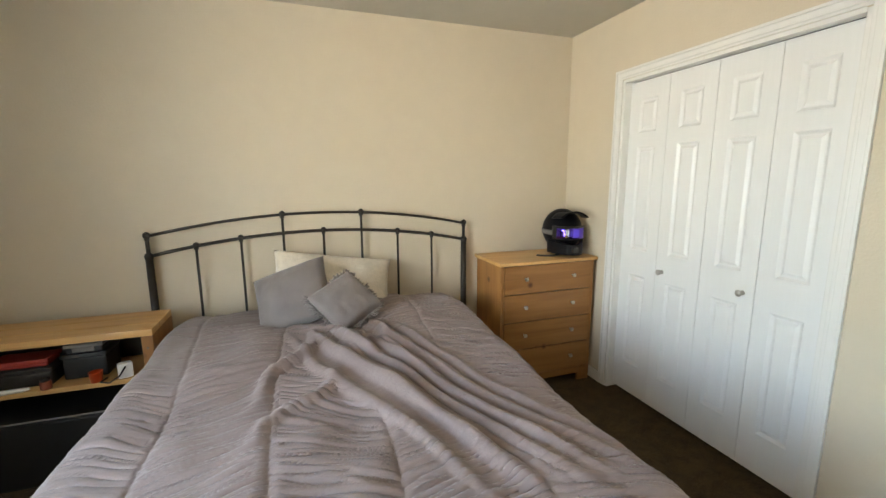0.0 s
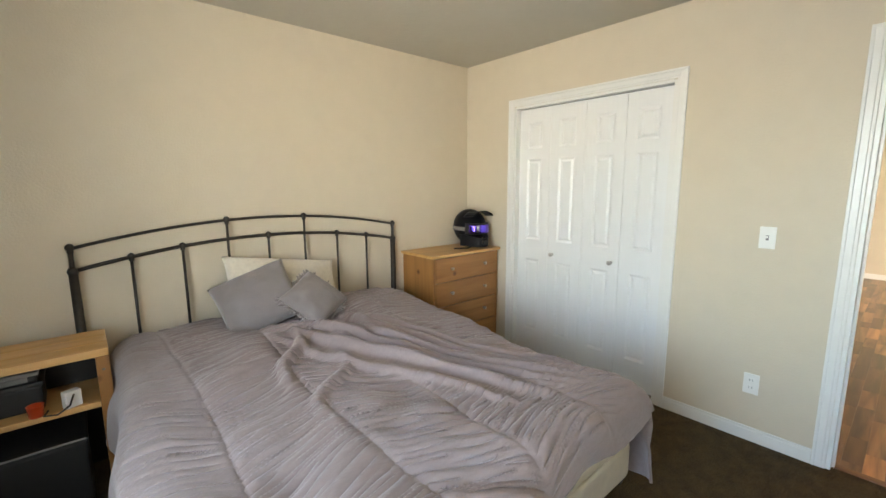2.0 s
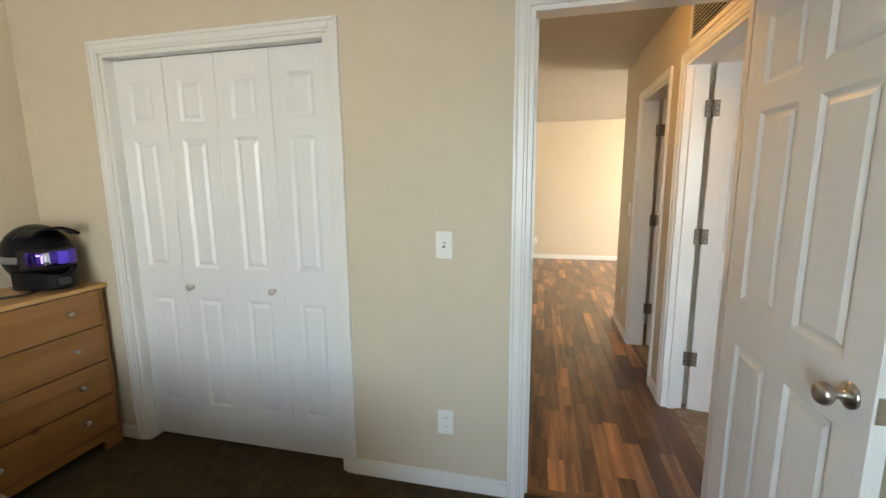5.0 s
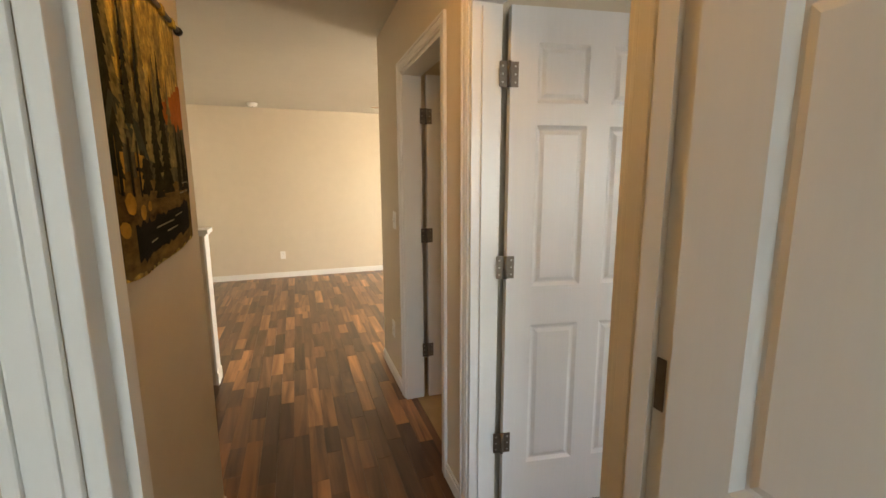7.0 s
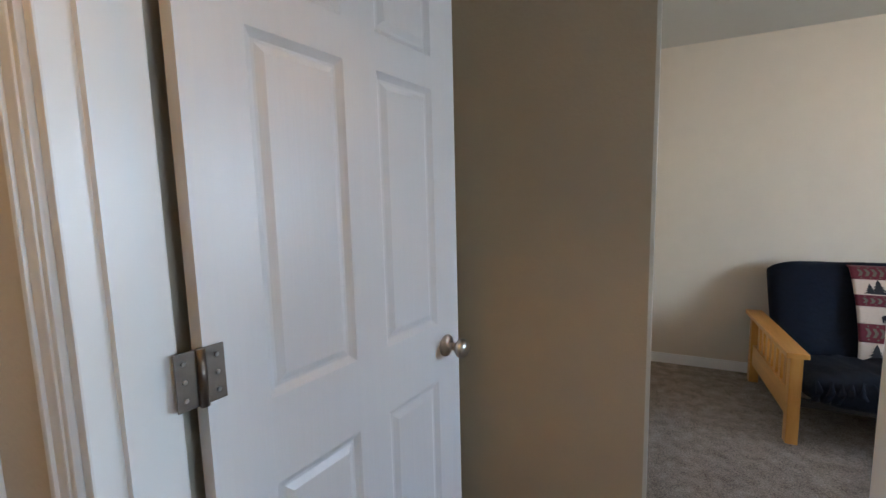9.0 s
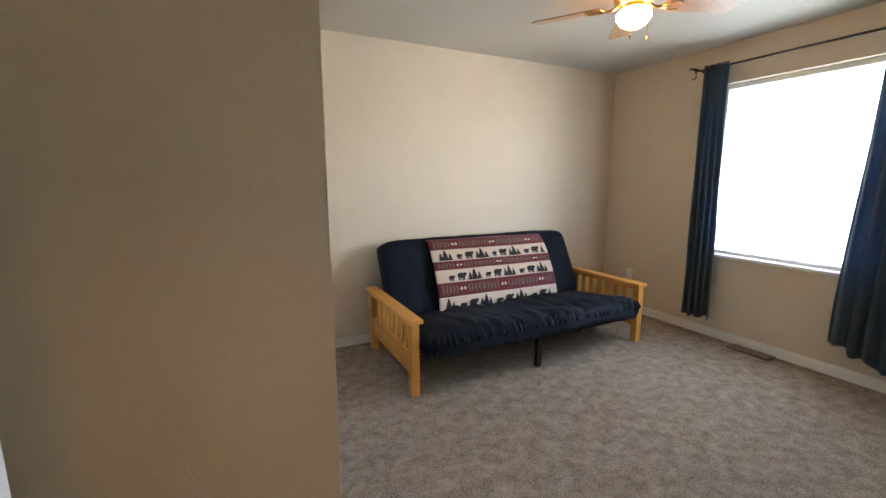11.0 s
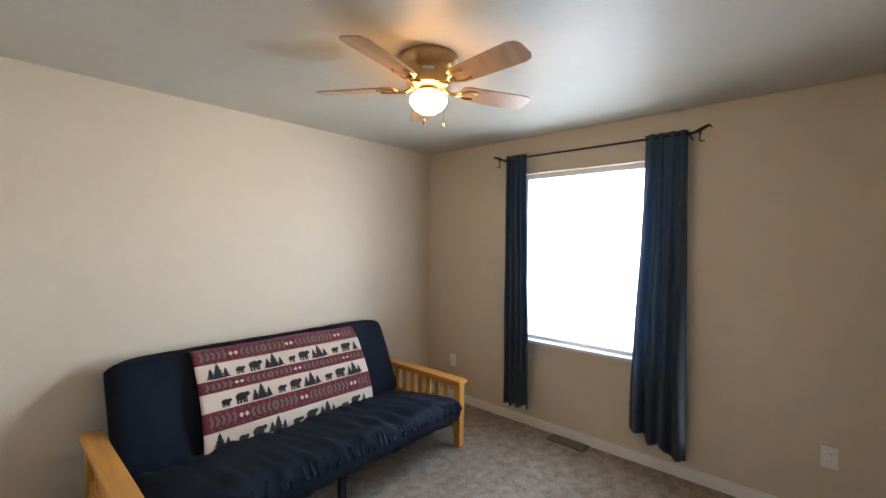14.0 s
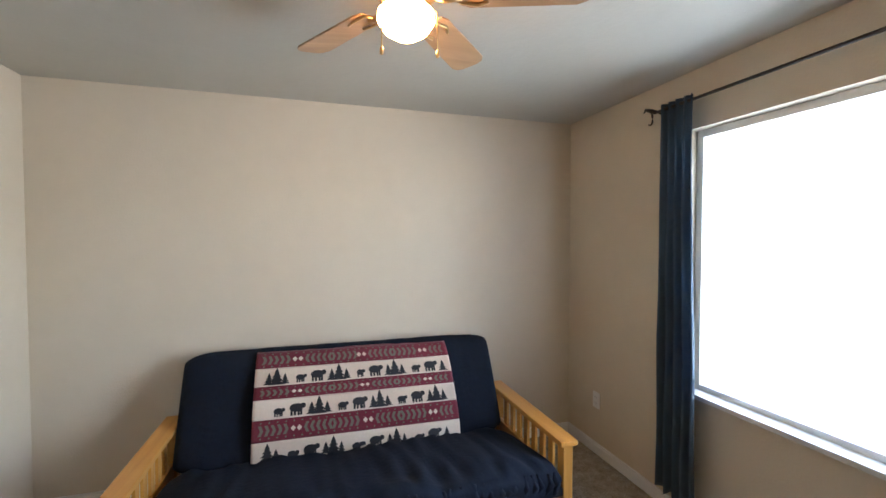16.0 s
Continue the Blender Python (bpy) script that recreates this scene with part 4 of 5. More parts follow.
YARN_PINE, YARN_PINE_LIT, YARN_FAR = yarn("pine_green_yarn", (0.020, 0.022, 0.010)), yarn("olive_yarn", (0.19, 0.16, 0.07), 0.9), yarn("far_wood_yarn", (0.09, 0.085, 0.05))
YARN_SUNSET, YARN_ROOF, YARN_LIT = yarn("sunset_yarn", (0.38, 0.13, 0.035), 0.3), yarn("slate_yarn", (0.045, 0.055, 0.04), 0.4), yarn("lamplit_yarn", (0.42, 0.24, 0.045), 0.5, 30)
YARN_POND, YARN_BANK, YARN_GLINT = yarn("pond_yarn", (0.012, 0.014, 0.011), 0.6, 30, (0.3, 1, 2)), yarn("bank_yarn", (0.13, 0.085, 0.028), 0.9, 40, (0.5, 1, 1.5)), yarn("pale_yarn", (0.24, 0.23, 0.16), 0.4)

tap = thing("tapestry", "woven woodland scene tapestry on a dark rod", "tapestry", (2.60, 0.345, 1.212))


def tap_point(u, v):
    return Vector((0.67 * u, -0.006 - 0.006 * math.sin(u * 11) * (1 - 0.6 * v), -0.012 * math.sin(u * 5) * (1 - v) + 0.69 * v))


part("cloth", sheet(lambda u, v: tap_point(u, v), 30, 24, 0.003), tapestry_mat, tap)


def woven(name, polygons, mat, layer):
    """Areas of one yarn on the tapestry, each a polygon in (u, v)."""
    bm = bmesh.new()
    for poly in polygons:
        bm.faces.new([bm.verts.new(tap_point(u, v) + Vector((0, -0.003 - 0.0006 * layer, 0))) for u, v in poly])
    tagged(part(name, bm, mat, tap), kind="stuff")


def rough_area(rng, u0, u1, low, high, amp, n=22):
    """An area between two wavering lines; low and high are heights at its two ends."""
    edge = lambda a, b: [(u0 + (u1 - u0) * k / n, a + (b - a) * k / n + rng.uniform(-amp, amp)) for k in range(n + 1)]
    up, down = edge(*high), edge(*low)
    return [[down[k], down[k + 1], up[k + 1], up[k]] for k in range(n)]


def conifer(rng, u, v, w, h, tiers=15):
    """Ragged drooping tiers of one fir."""
    out = []
    for k in range(tiers):
        t = k / tiers
        half, z = w * (0.08 + 0.92 * (1 - t) ** 0.9) / 2, v + h * t
        l, r = half * rng.uniform(0.65, 1.15), half * rng.uniform(0.65, 1.15)
        out.append([(max(0.004, u - l), z - h * 0.035 * rng.uniform(0.3, 1.6)), (min(0.996, u + r), z - h * 0.035 * rng.uniform(0.3, 1.6)), (u + r * 0.15, min(0.99, z + h * 1.7 / tiers)), (u - l * 0.15, min(0.99, z + h * 1.7 / tiers))])
    return out


trng = random.Random(21)
woven("sunset", rough_area(trng, 0.60, 0.996, (0.50, 0.52), (0.60, 0.74), 0.012), YARN_SUNSET, 0)
woven("far_wood", rough_area(trng, 0.004, 0.996, (0.22, 0.22), (0.60, 0.52), 0.03, 40), YARN_FAR, 1)
woven("bank", rough_area(trng, 0.004, 0.996, (0.012, 0.012), (0.34, 0.27), 0.01, 30), YARN_BANK, 2)
woven("pond", rough_area(trng, 0.15, 0.93, (0.05, 0.07), (0.17, 0.20), 0.012, 30), YARN_POND, 3)
woven("lit_fir", [q for u, v, w, h in ((0.42, 0.40, 0.18, 0.54), (0.10, 0.44, 0.2, 0.5), (0.70, 0.36, 0.16, 0.36), (0.55, 0.34, 0.15, 0.42), (0.28, 0.42, 0.16, 0.50)) for q in conifer(trng, u, v, w, h)], YARN_PINE_LIT, 4)
woven("dark_fir", [q for u, v, w, h in ((0.36, 0.30, 0.17, 0.50), (0.60, 0.28, 0.14, 0.50), (0.05, 0.34, 0.16, 0.62), (0.22, 0.50, 0.11, 0.40), (0.78, 0.26, 0.14, 0.27), (0.90, 0.26, 0.15, 0.25), (0.50, 0.26, 0.15, 0.42), (0.98, 0.24, 0.12, 0.22)) for q in conifer(trng, u, v, w, h, 19)], YARN_PINE, 5)
woven("cabin_wall", [[(0.06, 0.27), (0.36, 0.27), (0.36, 0.43), (0.06, 0.43)]], YARN_LIT, 6)
woven("cabin_timber", [[(u, 0.26), (u + 0.025, 0.26), (u + 0.025, 0.44), (u, 0.44)] for u in (0.06, 0.15, 0.24, 0.335)] + [[(0.05, z), (0.37, z), (0.37, z + 0.012), (0.05, z + 0.012)] for z in (0.265, 0.34)], YARN_PINE, 7)
woven("cabin_roof", [[(0.01, 0.45), (0.41, 0.38), (0.30, 0.50), (0.06, 0.56)]], YARN_ROOF, 8)
woven("rock", [[(u + r * math.cos(a * math.tau / 9) * trng.uniform(0.8, 1.1), v + 0.7 * r * math.sin(a * math.tau / 9) * trng.uniform(0.8, 1.1)) for a in range(9)] for u, v, r in ((0.12, 0.235, 0.05), (0.24, 0.21, 0.04), (0.34, 0.225, 0.03), (0.06, 0.16, 0.04))], YARN_LIT, 9)
woven("glint", [[(u, v), (u + l, v + 0.003), (u + l, v + 0.008), (u, v + 0.006)] for u, v, l in ((0.40, 0.14, 0.2), (0.52, 0.11, 0.12), (0.30, 0.10, 0.1), (0.72, 0.24, 0.2), (0.78, 0.28, 0.15), (0.62, 0.155, 0.1))], YARN_GLINT, 10)
part("rod", tube([(-0.03, -0.012, 0.695), (0.70, -0.012, 0.695)], 0.007), BLACK, tap, "thin dark hanging rod")
for x in (-0.035, 0.705):
    part("rod_end", lathe([(0.004, -0.014), (0.013, -0.006), (0.014, 0.004), (0.006, 0.014)], 12, pose(x, -0.012, 0.695, 0, 90)), BLACK, tap)
for k in range(6):
    part("hanging_loop", boxes(((0.03 + k * 0.115, -0.021, 0.68), (0.065 + k * 0.115, -0.004, 0.705)), bevel=0.004), tapestry_mat, tap)
smoke = thing("smoke_detector", "round white smoke detector on ceiling", "smoke detector", (7.85, 0.47, 2.44))
part("body", lathe([(0.02, -0.045), (0.05, -0.042), (0.06, -0.03), (0.065, -0.008), (0.065, 0)], 24), PLATE, smoke)
part("button", lathe([(0.008, -0.049), (0.010, -0.045)], 12), GREY_PLASTIC, smoke)


def ceiling_fan(name, label, at, turn, blades, reach, lit):
    """A low fan: ceiling housing, blades on brackets and a glass globe with two chains."""
    root = thing(name, label, "ceiling fan", at, turn)
    part("housing", lathe([(0.03, -0.150), (0.075, -0.146), (0.088, -0.138), (0.105, -0.125), (0.108, -0.10), (0.108, -0.075), (0.120, -0.06), (0.135, -0.045), (0.14, -0.02), (0.145, -0.004), (0.14, 0)], 32), BRASS if lit else STEEL, root)
    part("switch_cup", lathe([(0.052, -0.168), (0.056, -0.166), (0.052, -0.158), (0.044, -0.152), (0.03, -0.148)], 24), BRASS, root)
    part("globe", lathe([(0.004, -0.270), (0.036, -0.264), (0.070, -0.243), (0.090, -0.212), (0.088, -0.190), (0.070, -0.172), (0.052, -0.167)], 28), GLASS if lit else PLATE, root, "lit milk glass globe" if lit else "")
    for k in range(blades):
        m = pose(0, 0, 0, 0, 0, k * 360 / blades)
        bm = bmesh.new()
        n = 10
        ring = [(0.17, -0.045), (0.20, -0.058)] + [(0.20 + (reach - 0.24) * i / n, -0.058 - 0.012 * i / n) for i in range(1, n + 1)] + [(reach - 0.012, -0.058), (reach, -0.035)]
        ring = ring + [(x, -y) for x, y in ring[::-1]]
        tilt = m @ pose(0, 0, -0.138, -12)
        lo, hi = [bm.verts.new(tilt @ Vector((x, y, -0.003))) for x, y in ring], [bm.verts.new(tilt @ Vector((x, y, 0.003))) for x, y in ring]
        bm.faces.new(lo[::-1])
        bm.faces.new(hi)
        for i in range(len(ring)):
            j = (i + 1) % len(ring)
            bm.faces.new((lo[i], lo[j], hi[j], hi[i]))
        blade = part("blade", bm, BLADE, root, "wooden fan blade")
        bk = tube([m @ Vector((0.07, 0, -0.135)), m @ Vector((0.12, 0, -0.156)), m @ Vector((0.18, 0, -0.149))], 0.010, 8)
        for s in (-1, 1):
            tube([m @ Vector((0.15, 0.0, -0.152)), m @ Vector((0.17, 0.03 * s, -0.149)), m @ Vector((0.22, 0.04 * s, -0.148 - 0.007 * s)), m @ Vector((0.255, 0.03 * s, -0.147 - 0.005 * s))], 0.006, 6, bk)
        part("bracket", bk, BRASS, blade, "scrolled brass bracket")
    # white slots: the lamp's gleam in the vents is put into their colour
    for k in range(6):
        part("vent_slot", boxes(((0.1075, -0.026, -0.094), (0.1095, 0.026, -0.080))), PLATE, root).matrix_local = pose(0, 0, 0, 0, 0, 30 + k * 60)
    if lit:
        for x, l in ((-0.070, 0.105), (0.072, 0.135)):
            c = part("pull_chain", tube([(x * 0.7, 0.03, -0.160), (x * 1.28, 0.035, -0.178), (x * 1.32, 0.035, -0.21 - l + 0.02)], 0.0022, 6), BRASS, root)
            part("chain_fob", lathe([(0.002, 0), (0.006, -0.006), (0.006, -0.022), (0.002, -0.026)], 10, pose(x * 1.32, 0.035, -0.21 - l + 0.022)), BRASS, c)
    return root


ceiling_fan("ceiling_fan", "brass ceiling fan with wooden blades and lit globe", (0.62, -2.49, 2.44), 13, 5, 0.57, True)
ceiling_fan("ceiling_fan", "ceiling fan in the living room, unlit", (6.9, -1.55, 2.44), 20, 5, 0.62, False)

# ---- futon room ----
futon = thing("futon", "oak-armed futon with navy mattress against wall", "futon", (0, 0, 0))


def futon_arm(x0, x1, out):
    a = part("armrest", boxes(((x0 - 0.022, -3.985, 0.478), (x1 + 0.022, -3.035, 0.506)), bevel=0.005), OAK_Y, futon, "honey oak slatted armrest")
    for y in (-3.94, -3.105):
        part("post", boxes(((x0, y, 0), (x1, y + 0.058, 0.478)), bevel=0.004), OAK_Z, a)
    part("rail", boxes(((x0 + 0.012, -3.882, 0.445), (x1 - 0.012, -3.105, 0.478)), bevel=0.003), OAK_Y, a)
    part("rail", boxes(((x0 + 0.012, -3.882, 0.13), (x1 - 0.012, -3.105, 0.275)), bevel=0.003), OAK_Y, a)
    for k in range(7):
        y = -3.80 + k * 0.095
        part("slat", boxes(((x0 + 0.020, y, 0.275), (x1 - 0.020, y + 0.045, 0.445))), OAK_Z, a)


futon_arm(1.665, 1.72, 1)
futon_arm(-0.375, -0.32, -1)
for y, z in ((-3.08, 0.235), (-3.70, 0.20), (-3.88, 0.60)):
    part("frame_bar", boxes(((-0.32 if z < 0.5 else -0.2, y, z - 0.02), (1.665 if z < 0.5 else 1.55, y + 0.03, z + 0.02)), bevel=0.003), BLACK, futon, "black steel frame bar")
for y in (-3.07, -3.75):
    part("middle_leg", boxes(((0.695, y, 0.0), (0.735, y + 0.035, 0.22)), bevel=0.003), BLACK, futon)


def pad(w0, w1, length, thick, seed, droop):
    """A puffy folded mattress half: u across, v along its length; gives a closed skin in (x, run, rise)."""
    def f(u, v):
        a = math.tau * v
        cx = 2 * u - 1
        e = max(0.0, 1 - abs(cx) ** 9) ** 0.35
        run = length / 2 * (abs(math.cos(a)) ** 0.38) * math.copysign(1, math.cos(a))
        rise = thick / 2 * (abs(math.sin(a)) ** 0.62) * math.copysign(1, math.sin(a)) * (0.25 + 0.75 * e)
        x = w0 + (w1 - w0) * u
        crease = 0.020 * noise.noise((x * 3.0 + seed, run * 3, rise * 3)) + 0.010 * noise.noise((x * 9, run * 9 + seed, rise * 4)) + droop * 0.012 * noise.noise((x * 16, run * 5, seed))
        return x, run * (0.97 + 0.03 * e) * (1 - 0.13 * abs(cx) ** 14), rise + crease * e
    return f


def placed(f, origin, ang):
    c, s = math.cos(radians(ang)), math.sin(radians(ang))
    def g(u, v):
        x, r, h = f(u, v)
        return Vector((x, origin[0] + r * c - h * s, origin[1] + r * s + h * c))
    return g


def closed(fn, nu, nv):
    bm = sheet(fn, nu, nv)
    bmesh.ops.remove_doubles(bm, verts=bm.verts[:], dist=0.001)
    bmesh.ops.holes_fill(bm, edges=bm.edges[:], sides=0)
    return bm


tagged(part("futon_seat_cushion", closed(placed(pad(-0.29, 1.645, 0.80, 0.20, 2.0, 2.0), (-3.35, 0.282), 8), 90, 48), NAVY, futon, "navy seat half of futon mattress"))
back = placed(pad(-0.27, 1.635, 0.66, 0.20, 5.0, 0.4), (-3.845, 0.565), 117)
tagged(part("futon_back_cushion", closed(back, 90, 48), NAVY, futon, "navy back half of futon mattress"))
gather = bmesh.new()
rng = random.Random(3)
for k in range(46):
    x = -0.22 + 1.84 * k / 45 + rng.uniform(-0.012, 0.012)
    d = rng.uniform(0.02, 0.05)
    tube([(x, -2.985, 0.40 + rng.uniform(-0.015, 0.01)), (x + rng.uniform(-0.02, 0.02), -2.960, 0.35), (x + rng.uniform(-0.03, 0.03), -2.975, 0.30), (x + rng.uniform(-0.03, 0.03), -3.01, 0.265)], [0.006, 0.017, 0.017, 0.008], 6, gather)
tagged(part("gathered_front", gather, NAVY, futon, "gathered navy front edge"), kind="stuff")

# fleece throw over the back of the futon
BX0, BX1 = 1.245, 0.060


def throw_point(u, v, lift=0.0):
    """u from one side to the other, v from the top of the back (0) down to the seat (1)."""
    x = BX0 + (BX1 - BX0) * u + 0.02 * (v - 0.5) * (1 if u < 0.5 else -1) - 0.012 * v
    w = 0.006 * math.sin(u * 14 + v * 3) * v + 0.010 * noise.noise((u * 3, v * 3, 5))
    y, z = -3.895 + 0.262 * v, 0.858 - 0.545 * v
    bulge = 0.052 * math.sin(math.pi * min(1, v * 1.02)) ** 0.6 + w + 0.006 + lift
    hem = 0.012 * math.sin(u * 23) * smooth(0.85, 1, v)
    return Vector((x, y + bulge * 0.9, z + bulge * 0.43 + hem - 0.012 * u))


throw = thing("fleece_throw", "woodland print fleece throw over futon back", "blanket", (0, 0, 0))
bands = ((0.0, 0.165, RED, "burgundy patterned stripe"), (0.165, 0.335, CREAM, "cream stripe with tree prints"), (0.335, 0.455, RED, "burgundy patterned stripe"),
         (0.455, 0.63, CREAM, "cream stripe with tree prints"), (0.63, 0.815, RED, "burgundy patterned stripe"), (0.815, 1.0, CREAM, "cream stripe with tree prints"))
for v0, v1, mat, lab in bands:
    part("stripe", sheet(lambda u, v, v0=v0, v1=v1: throw_point(u, v0 + (v1 - v0) * v), 60, 8, 0.006), mat, throw, lab)
part("top_fold", sheet(lambda u, v: throw_point(u, 0) + Vector((0, -0.09 * v, 0.012 * math.sin(math.pi * v) - 0.05 * v * v)), 60, 8, 0.006), RED, throw)


def print_on(name, polygons, mat, lift=0.009):
    bm = bmesh.new()
    for poly in polygons:
        bm.faces.new([bm.verts.new(throw_point(u, v, lift)) for u, v in poly])
    return part(name, bm, mat, throw)


def tree_shape(u, v, s):
    out = []
    for k in range(4):
        w, top = s * (0.30 + 0.20 * k), v - s * (1.9 - 0.45 * k) * 1.0
        out.append([(u, top * 1.0), (u - w * 0.9, top + s * 0.74), (u + w * 0.9, top + s * 0.74)])
    out.append([(u - s * 0.08, v - s * 0.1), (u + s * 0.08, v - s * 0.1), (u + s * 0.08, v + s * 0.12), (u - s * 0.08, v + s * 0.12)])
    return out


def bear_shape(u, v, s):
    """A printed bear simplified to a plain rounded mound with a head, on short feet."""
    def oval(cx, cy, rx, ry):
        return [(cx + rx * math.cos(a * math.tau / 14), cy + ry * math.sin(a * math.tau / 14)) for a in range(14)]
    feet = [[(u + d * s - 0.10 * s, v - 0.5 * s), (u + d * s + 0.10 * s, v - 0.5 * s), (u + d * s + 0.10 * s, v + 0.12 * s), (u + d * s - 0.10 * s, v + 0.12 * s)] for d in (-0.42, -0.12, 0.22, 0.45)]
    return [oval(u, v - 0.72 * s, 0.62 * s, 0.48 * s), oval(u + 0.62 * s, v - 0.90 * s, 0.26 * s, 0.30 * s), *feet]


for row, (v0, v1) in enumerate(((0.165, 0.335), (0.455, 0.63), (0.815, 1.0))):
    base_v = v1 - 0.025
    shift = (0.10, 0.30, 0.07)[row]
    k = 0
    u = shift - 0.296
    while u < 1.0:
        for du, shape, s in ((0.0, tree_shape, 0.058), (-0.035, tree_shape, 0.040), (0.038, tree_shape, 0.036), (0.110, bear_shape, 0.042), (0.190, bear_shape, 0.060)):
            if 0.045 < u + du < 0.955:
                su = [[(u + du + (a - u - du) * 0.62, b) for a, b in poly] for poly in shape(u + du, base_v, s * 1.35)]
                print_on("tree_print" if shape is tree_shape else "mound_print", su, PRINT)
        u += 0.296
marks, pale = [], []
for vc, hh in ((0.085, 0.042), (0.395, 0.028), (0.722, 0.045)):
    n = 34
    for k in range(n):
        u = 0.03 + 0.94 * (k + 0.5) / n
        d = 0.010 if (k // 6) % 2 else -0.010
        if k % 12 in (5, 6):
            pale.append([(u - 0.012, vc), (u, vc - hh * 0.6), (u + 0.012, vc), (u, vc + hh * 0.6)])
        else:
            for s in (-1, 1):
                marks.append([(u - 0.007, vc), (u + 0.007, vc), (u + 0.007 + d, vc + s * hh), (u - 0.007 + d, vc + s * hh)])
    for k in range(26):
        u = 0.02 + 0.96 * (k + 0.5) / 26
        for s in (-1, 1):
            marks.append([(u - 0.006, vc + s * hh * 1.45), (u, vc + s * hh * 1.25), (u + 0.006, vc + s * hh * 1.45), (u, vc + s * hh * 1.65)])
tagged(print_on("chevron_print", marks, OLIVE), "olive chevron marks", kind="stuff")
tagged(print_on("diamond_print", pale, CREAM), "cream diamond marks", kind="stuff")


def curtain(y0, y1, yb0, yb1, z0, lean, seed, x=-0.935):
    root = thing("curtain", "blue-grey hanging window curtain panel", "curtain", (0, 0, 0), group="curtains at the window")

    def f(u, v):
        top, low = y0 + (y1 - y0) * u, yb0 + (yb1 - yb0) * u
        k = smooth(0, 1, v)
        fold = 0.024 * math.sin(u * 26 + seed + 0.8 * noise.noise((u * 3, v * 2, seed))) * (0.5 + 0.7 * v) + 0.012 * noise.noise((u * 9, v * 4, seed))
        z = 2.262 + (z0 + lean * u + 0.015 * math.sin(u * 17 + seed) - 2.262) * v
        return Vector((x + fold, top + (low - top) * k, z))

    part("panel", sheet(f, 70, 60, 0.003), CURTAIN, root)
    part("header", sheet(lambda u, v: f(u, 0) + Vector((0.004, 0, -0.025 + 0.045 * v)), 70, 2, 0.004), CURTAIN, root)
    return root


curtain(-3.06, -2.86, -3.05, -2.815, 0.16, 0.03, 1.0)
curtain(-1.955, -1.70, -2.03, -1.68, 0.27, -0.14, 4.0)
# unseen bedroom panels and rod, added to keep window light off the north-west corner
curtain(1.08, 1.50, 1.06, 1.48, 0.2, 0.0, 2.0, -1.385)
curtain(-0.32, -0.06, -0.30, -0.04, 0.2, 0.0, 3.0, -1.385)
rod2 = thing("curtain_rod", "plain dark rod added for unseen bedroom curtains", "curtain rod", (0, 0, 0))
part("rod", tube([(-1.385, -0.40, 2.255), (-1.385, 1.60, 2.255)], 0.008), IRON, rod2)
for y in (-0.37, 1.57):
    part("bracket", tube([(-1.48, y, 2.235), (-1.43, y, 2.235), (-1.385, y, 2.246)], 0.006, 8), IRON, rod2)
rod = thing("curtain_rod", "dark iron curtain rod with curled leaf finials", "curtain rod", (0, 0, 0))
part("rod", tube([(-0.935, -3.10, 2.255), (-0.935, -1.67, 2.255)], 0.008), IRON, rod)
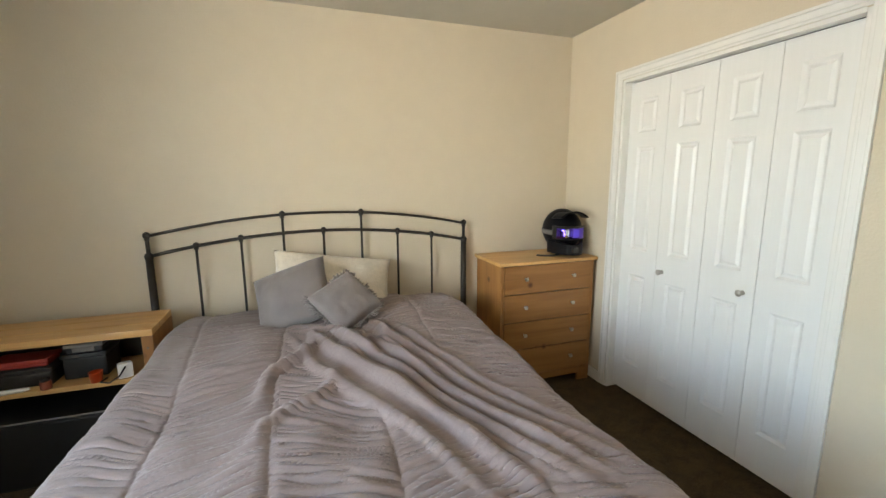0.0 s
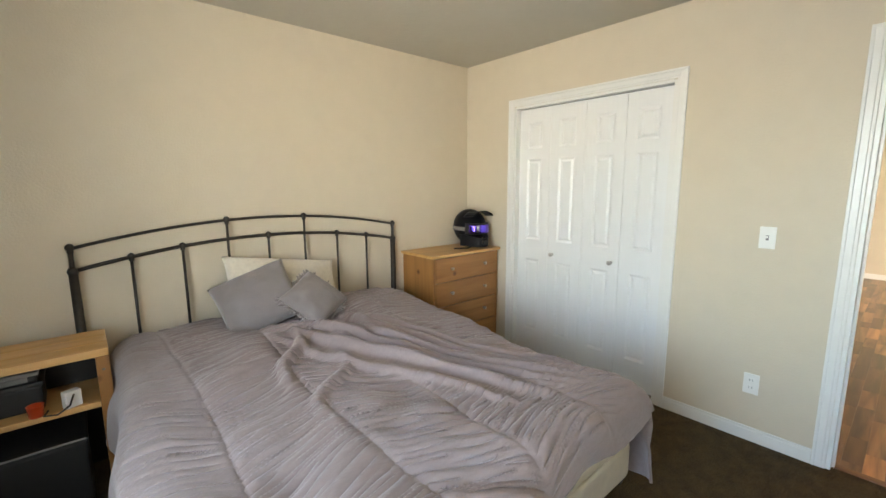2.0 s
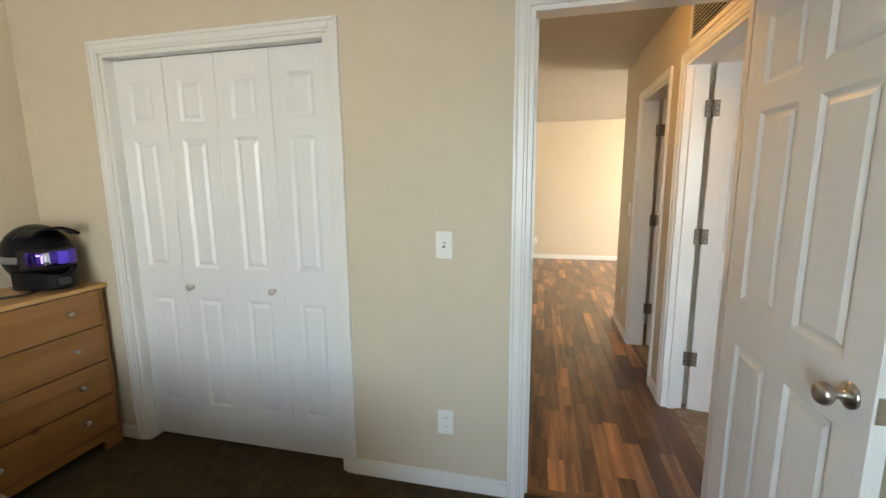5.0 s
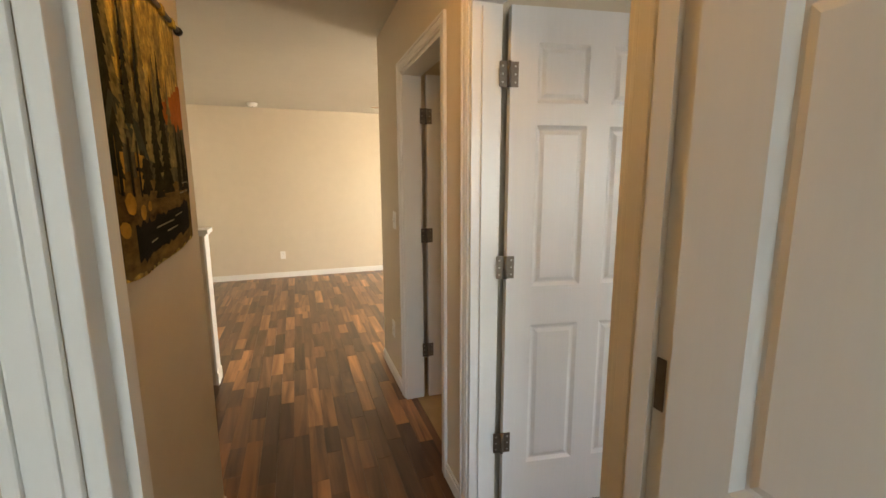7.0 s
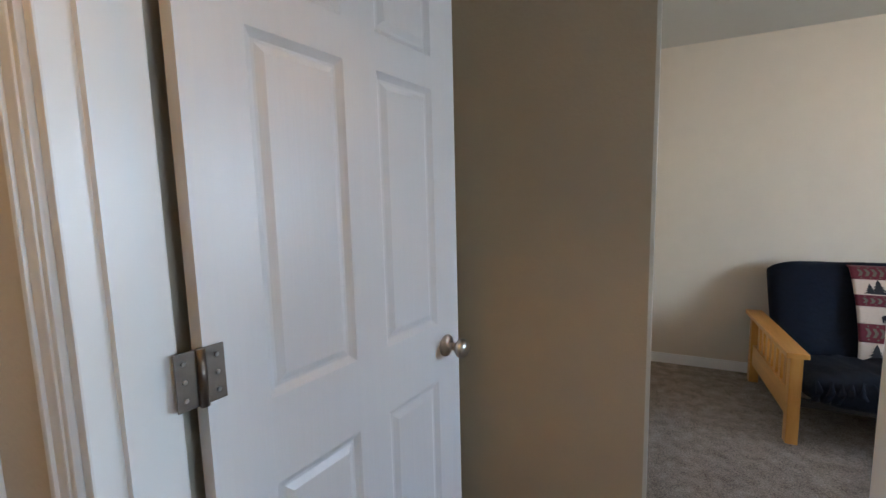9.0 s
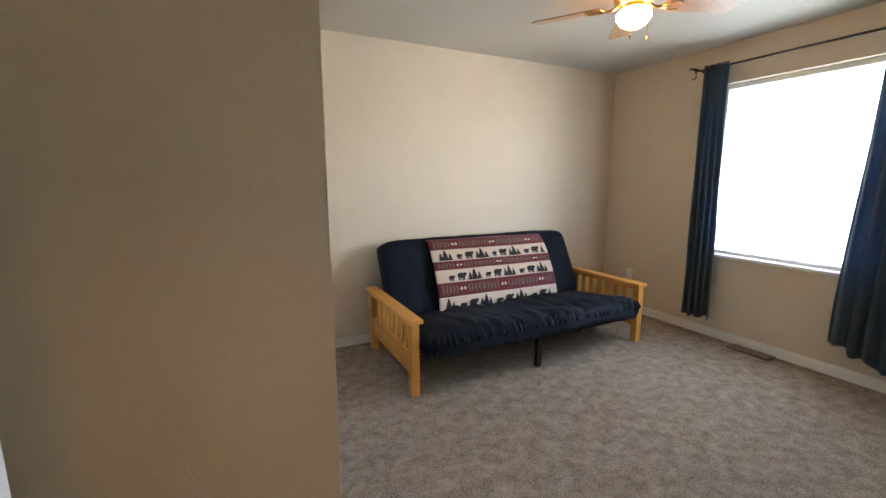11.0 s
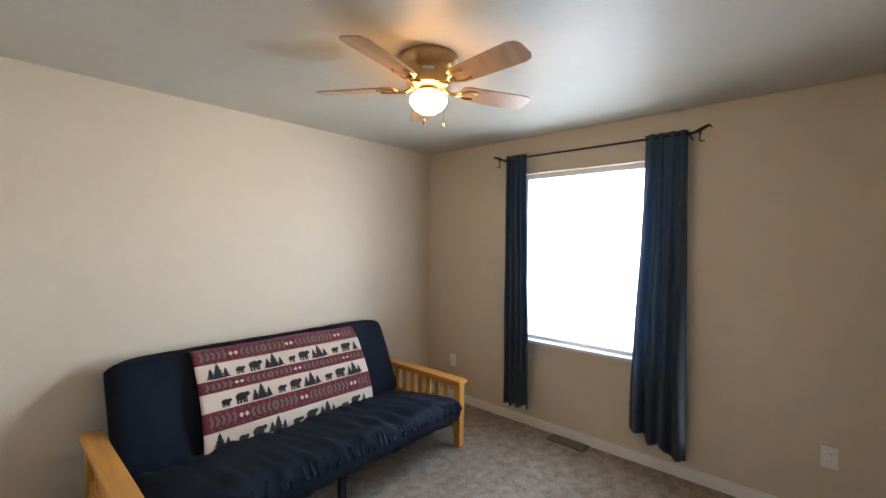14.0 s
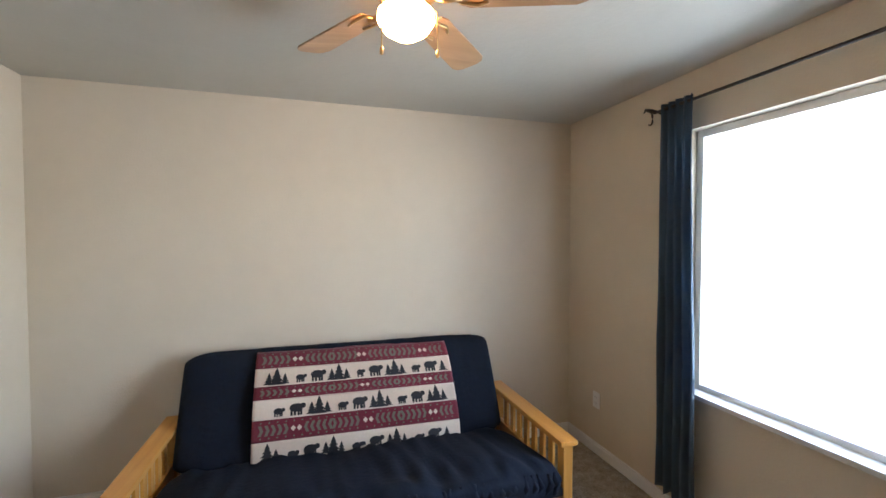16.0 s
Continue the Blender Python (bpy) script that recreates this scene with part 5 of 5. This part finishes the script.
for y, s in ((-3.10, -1), (-1.67, 1)):
    pts = [(-0.935, y, 2.255)] + [(-0.935, y + s * (0.012 + 0.05 * k / 9 + 0.014 * math.sin(k * 0.7)), 2.255 + 0.030 * math.sin(k * 0.62) - 0.004 * k) for k in range(1, 10)]
    part("finial", tube(pts, [0.008 - 0.0005 * k for k in range(10)], 8), IRON, rod)
    part("finial", tube([(-0.935, y + s * 0.01, 2.255), (-0.935, y + s * 0.05, 2.275), (-0.935, y + s * 0.085, 2.290), (-0.935, y + s * 0.10, 2.275)], [0.009, 0.012, 0.008, 0.003], 8), IRON, rod)
for y in (-3.085, -1.69):
    part("bracket", tube([(-1.03, y, 2.235), (-0.98, y, 2.235), (-0.935, y, 2.246)], 0.006, 8), IRON, rod)

# ---- wooden floor of hallway and living room: single staves ----
sub = structure("floor_wood", boxes(((2.14, -0.70, -0.1), (8.32, 1.74, -0.006)), ((4.70, -4.30, -0.1), (8.32, -0.70, -0.006))), ACACIA, "acacia strip floor in warm mixed browns", "floor")
rng = random.Random(11)
SW = 0.081
stave_mesh = {}


def stave(l):
    if l not in stave_mesh:
        bm = boxes(((0.0006, 0.0006, -0.006), (l - 0.0006, SW - 0.0006, 0.0)))
        me = bpy.data.meshes.new("stave")
        bm.to_mesh(me)
        bm.free()
        me.materials.append(ACACIA)
        stave_mesh[l] = me
    return stave_mesh[l]


rest, count = bmesh.new(), 0
rows = int((1.62 + 4.18) / SW) + 1
for r in range(rows):
    y = 1.62 - (r + 1) * SW
    x = (2.165 if y > -0.70 else 4.82) - rng.random() * 0.3
    start = 2.165 if y > -0.70 else 4.82
    if y > 0.36:
        x, start = 3.45 - rng.random() * 0.3, 3.45
    while x < 8.2:
        l = rng.choice((0.24, 0.32, 0.40, 0.48, 0.56))
        a, b = max(x, start), min(x + l, 8.2)
        x += l
        if b - a < 0.03:
            continue
        if abs(b - a - l) < 1e-6 and a < 6.4 and -1.4 < y < 0.7 and count < 300:
            ob = new("stave", stave(l))
            ob.parent, ob.location = sub, (a, y, 0.0)
            count += 1
        else:
            v = [rest.verts.new(p) for p in ((a + 0.0006, y + 0.0006, 0), (b - 0.0006, y + 0.0006, 0), (b - 0.0006, y + SW - 0.0006, 0), (a + 0.0006, y + SW - 0.0006, 0))]
            w = [rest.verts.new((p.co.x, p.co.y, -0.006)) for p in v]
            rest.faces.new(v)
            for i in range(4):
                rest.faces.new((v[i], w[i], w[(i + 1) % 4], v[(i + 1) % 4]))
tagged(part("far_staves", rest, ACACIA, sub), kind="stuff")
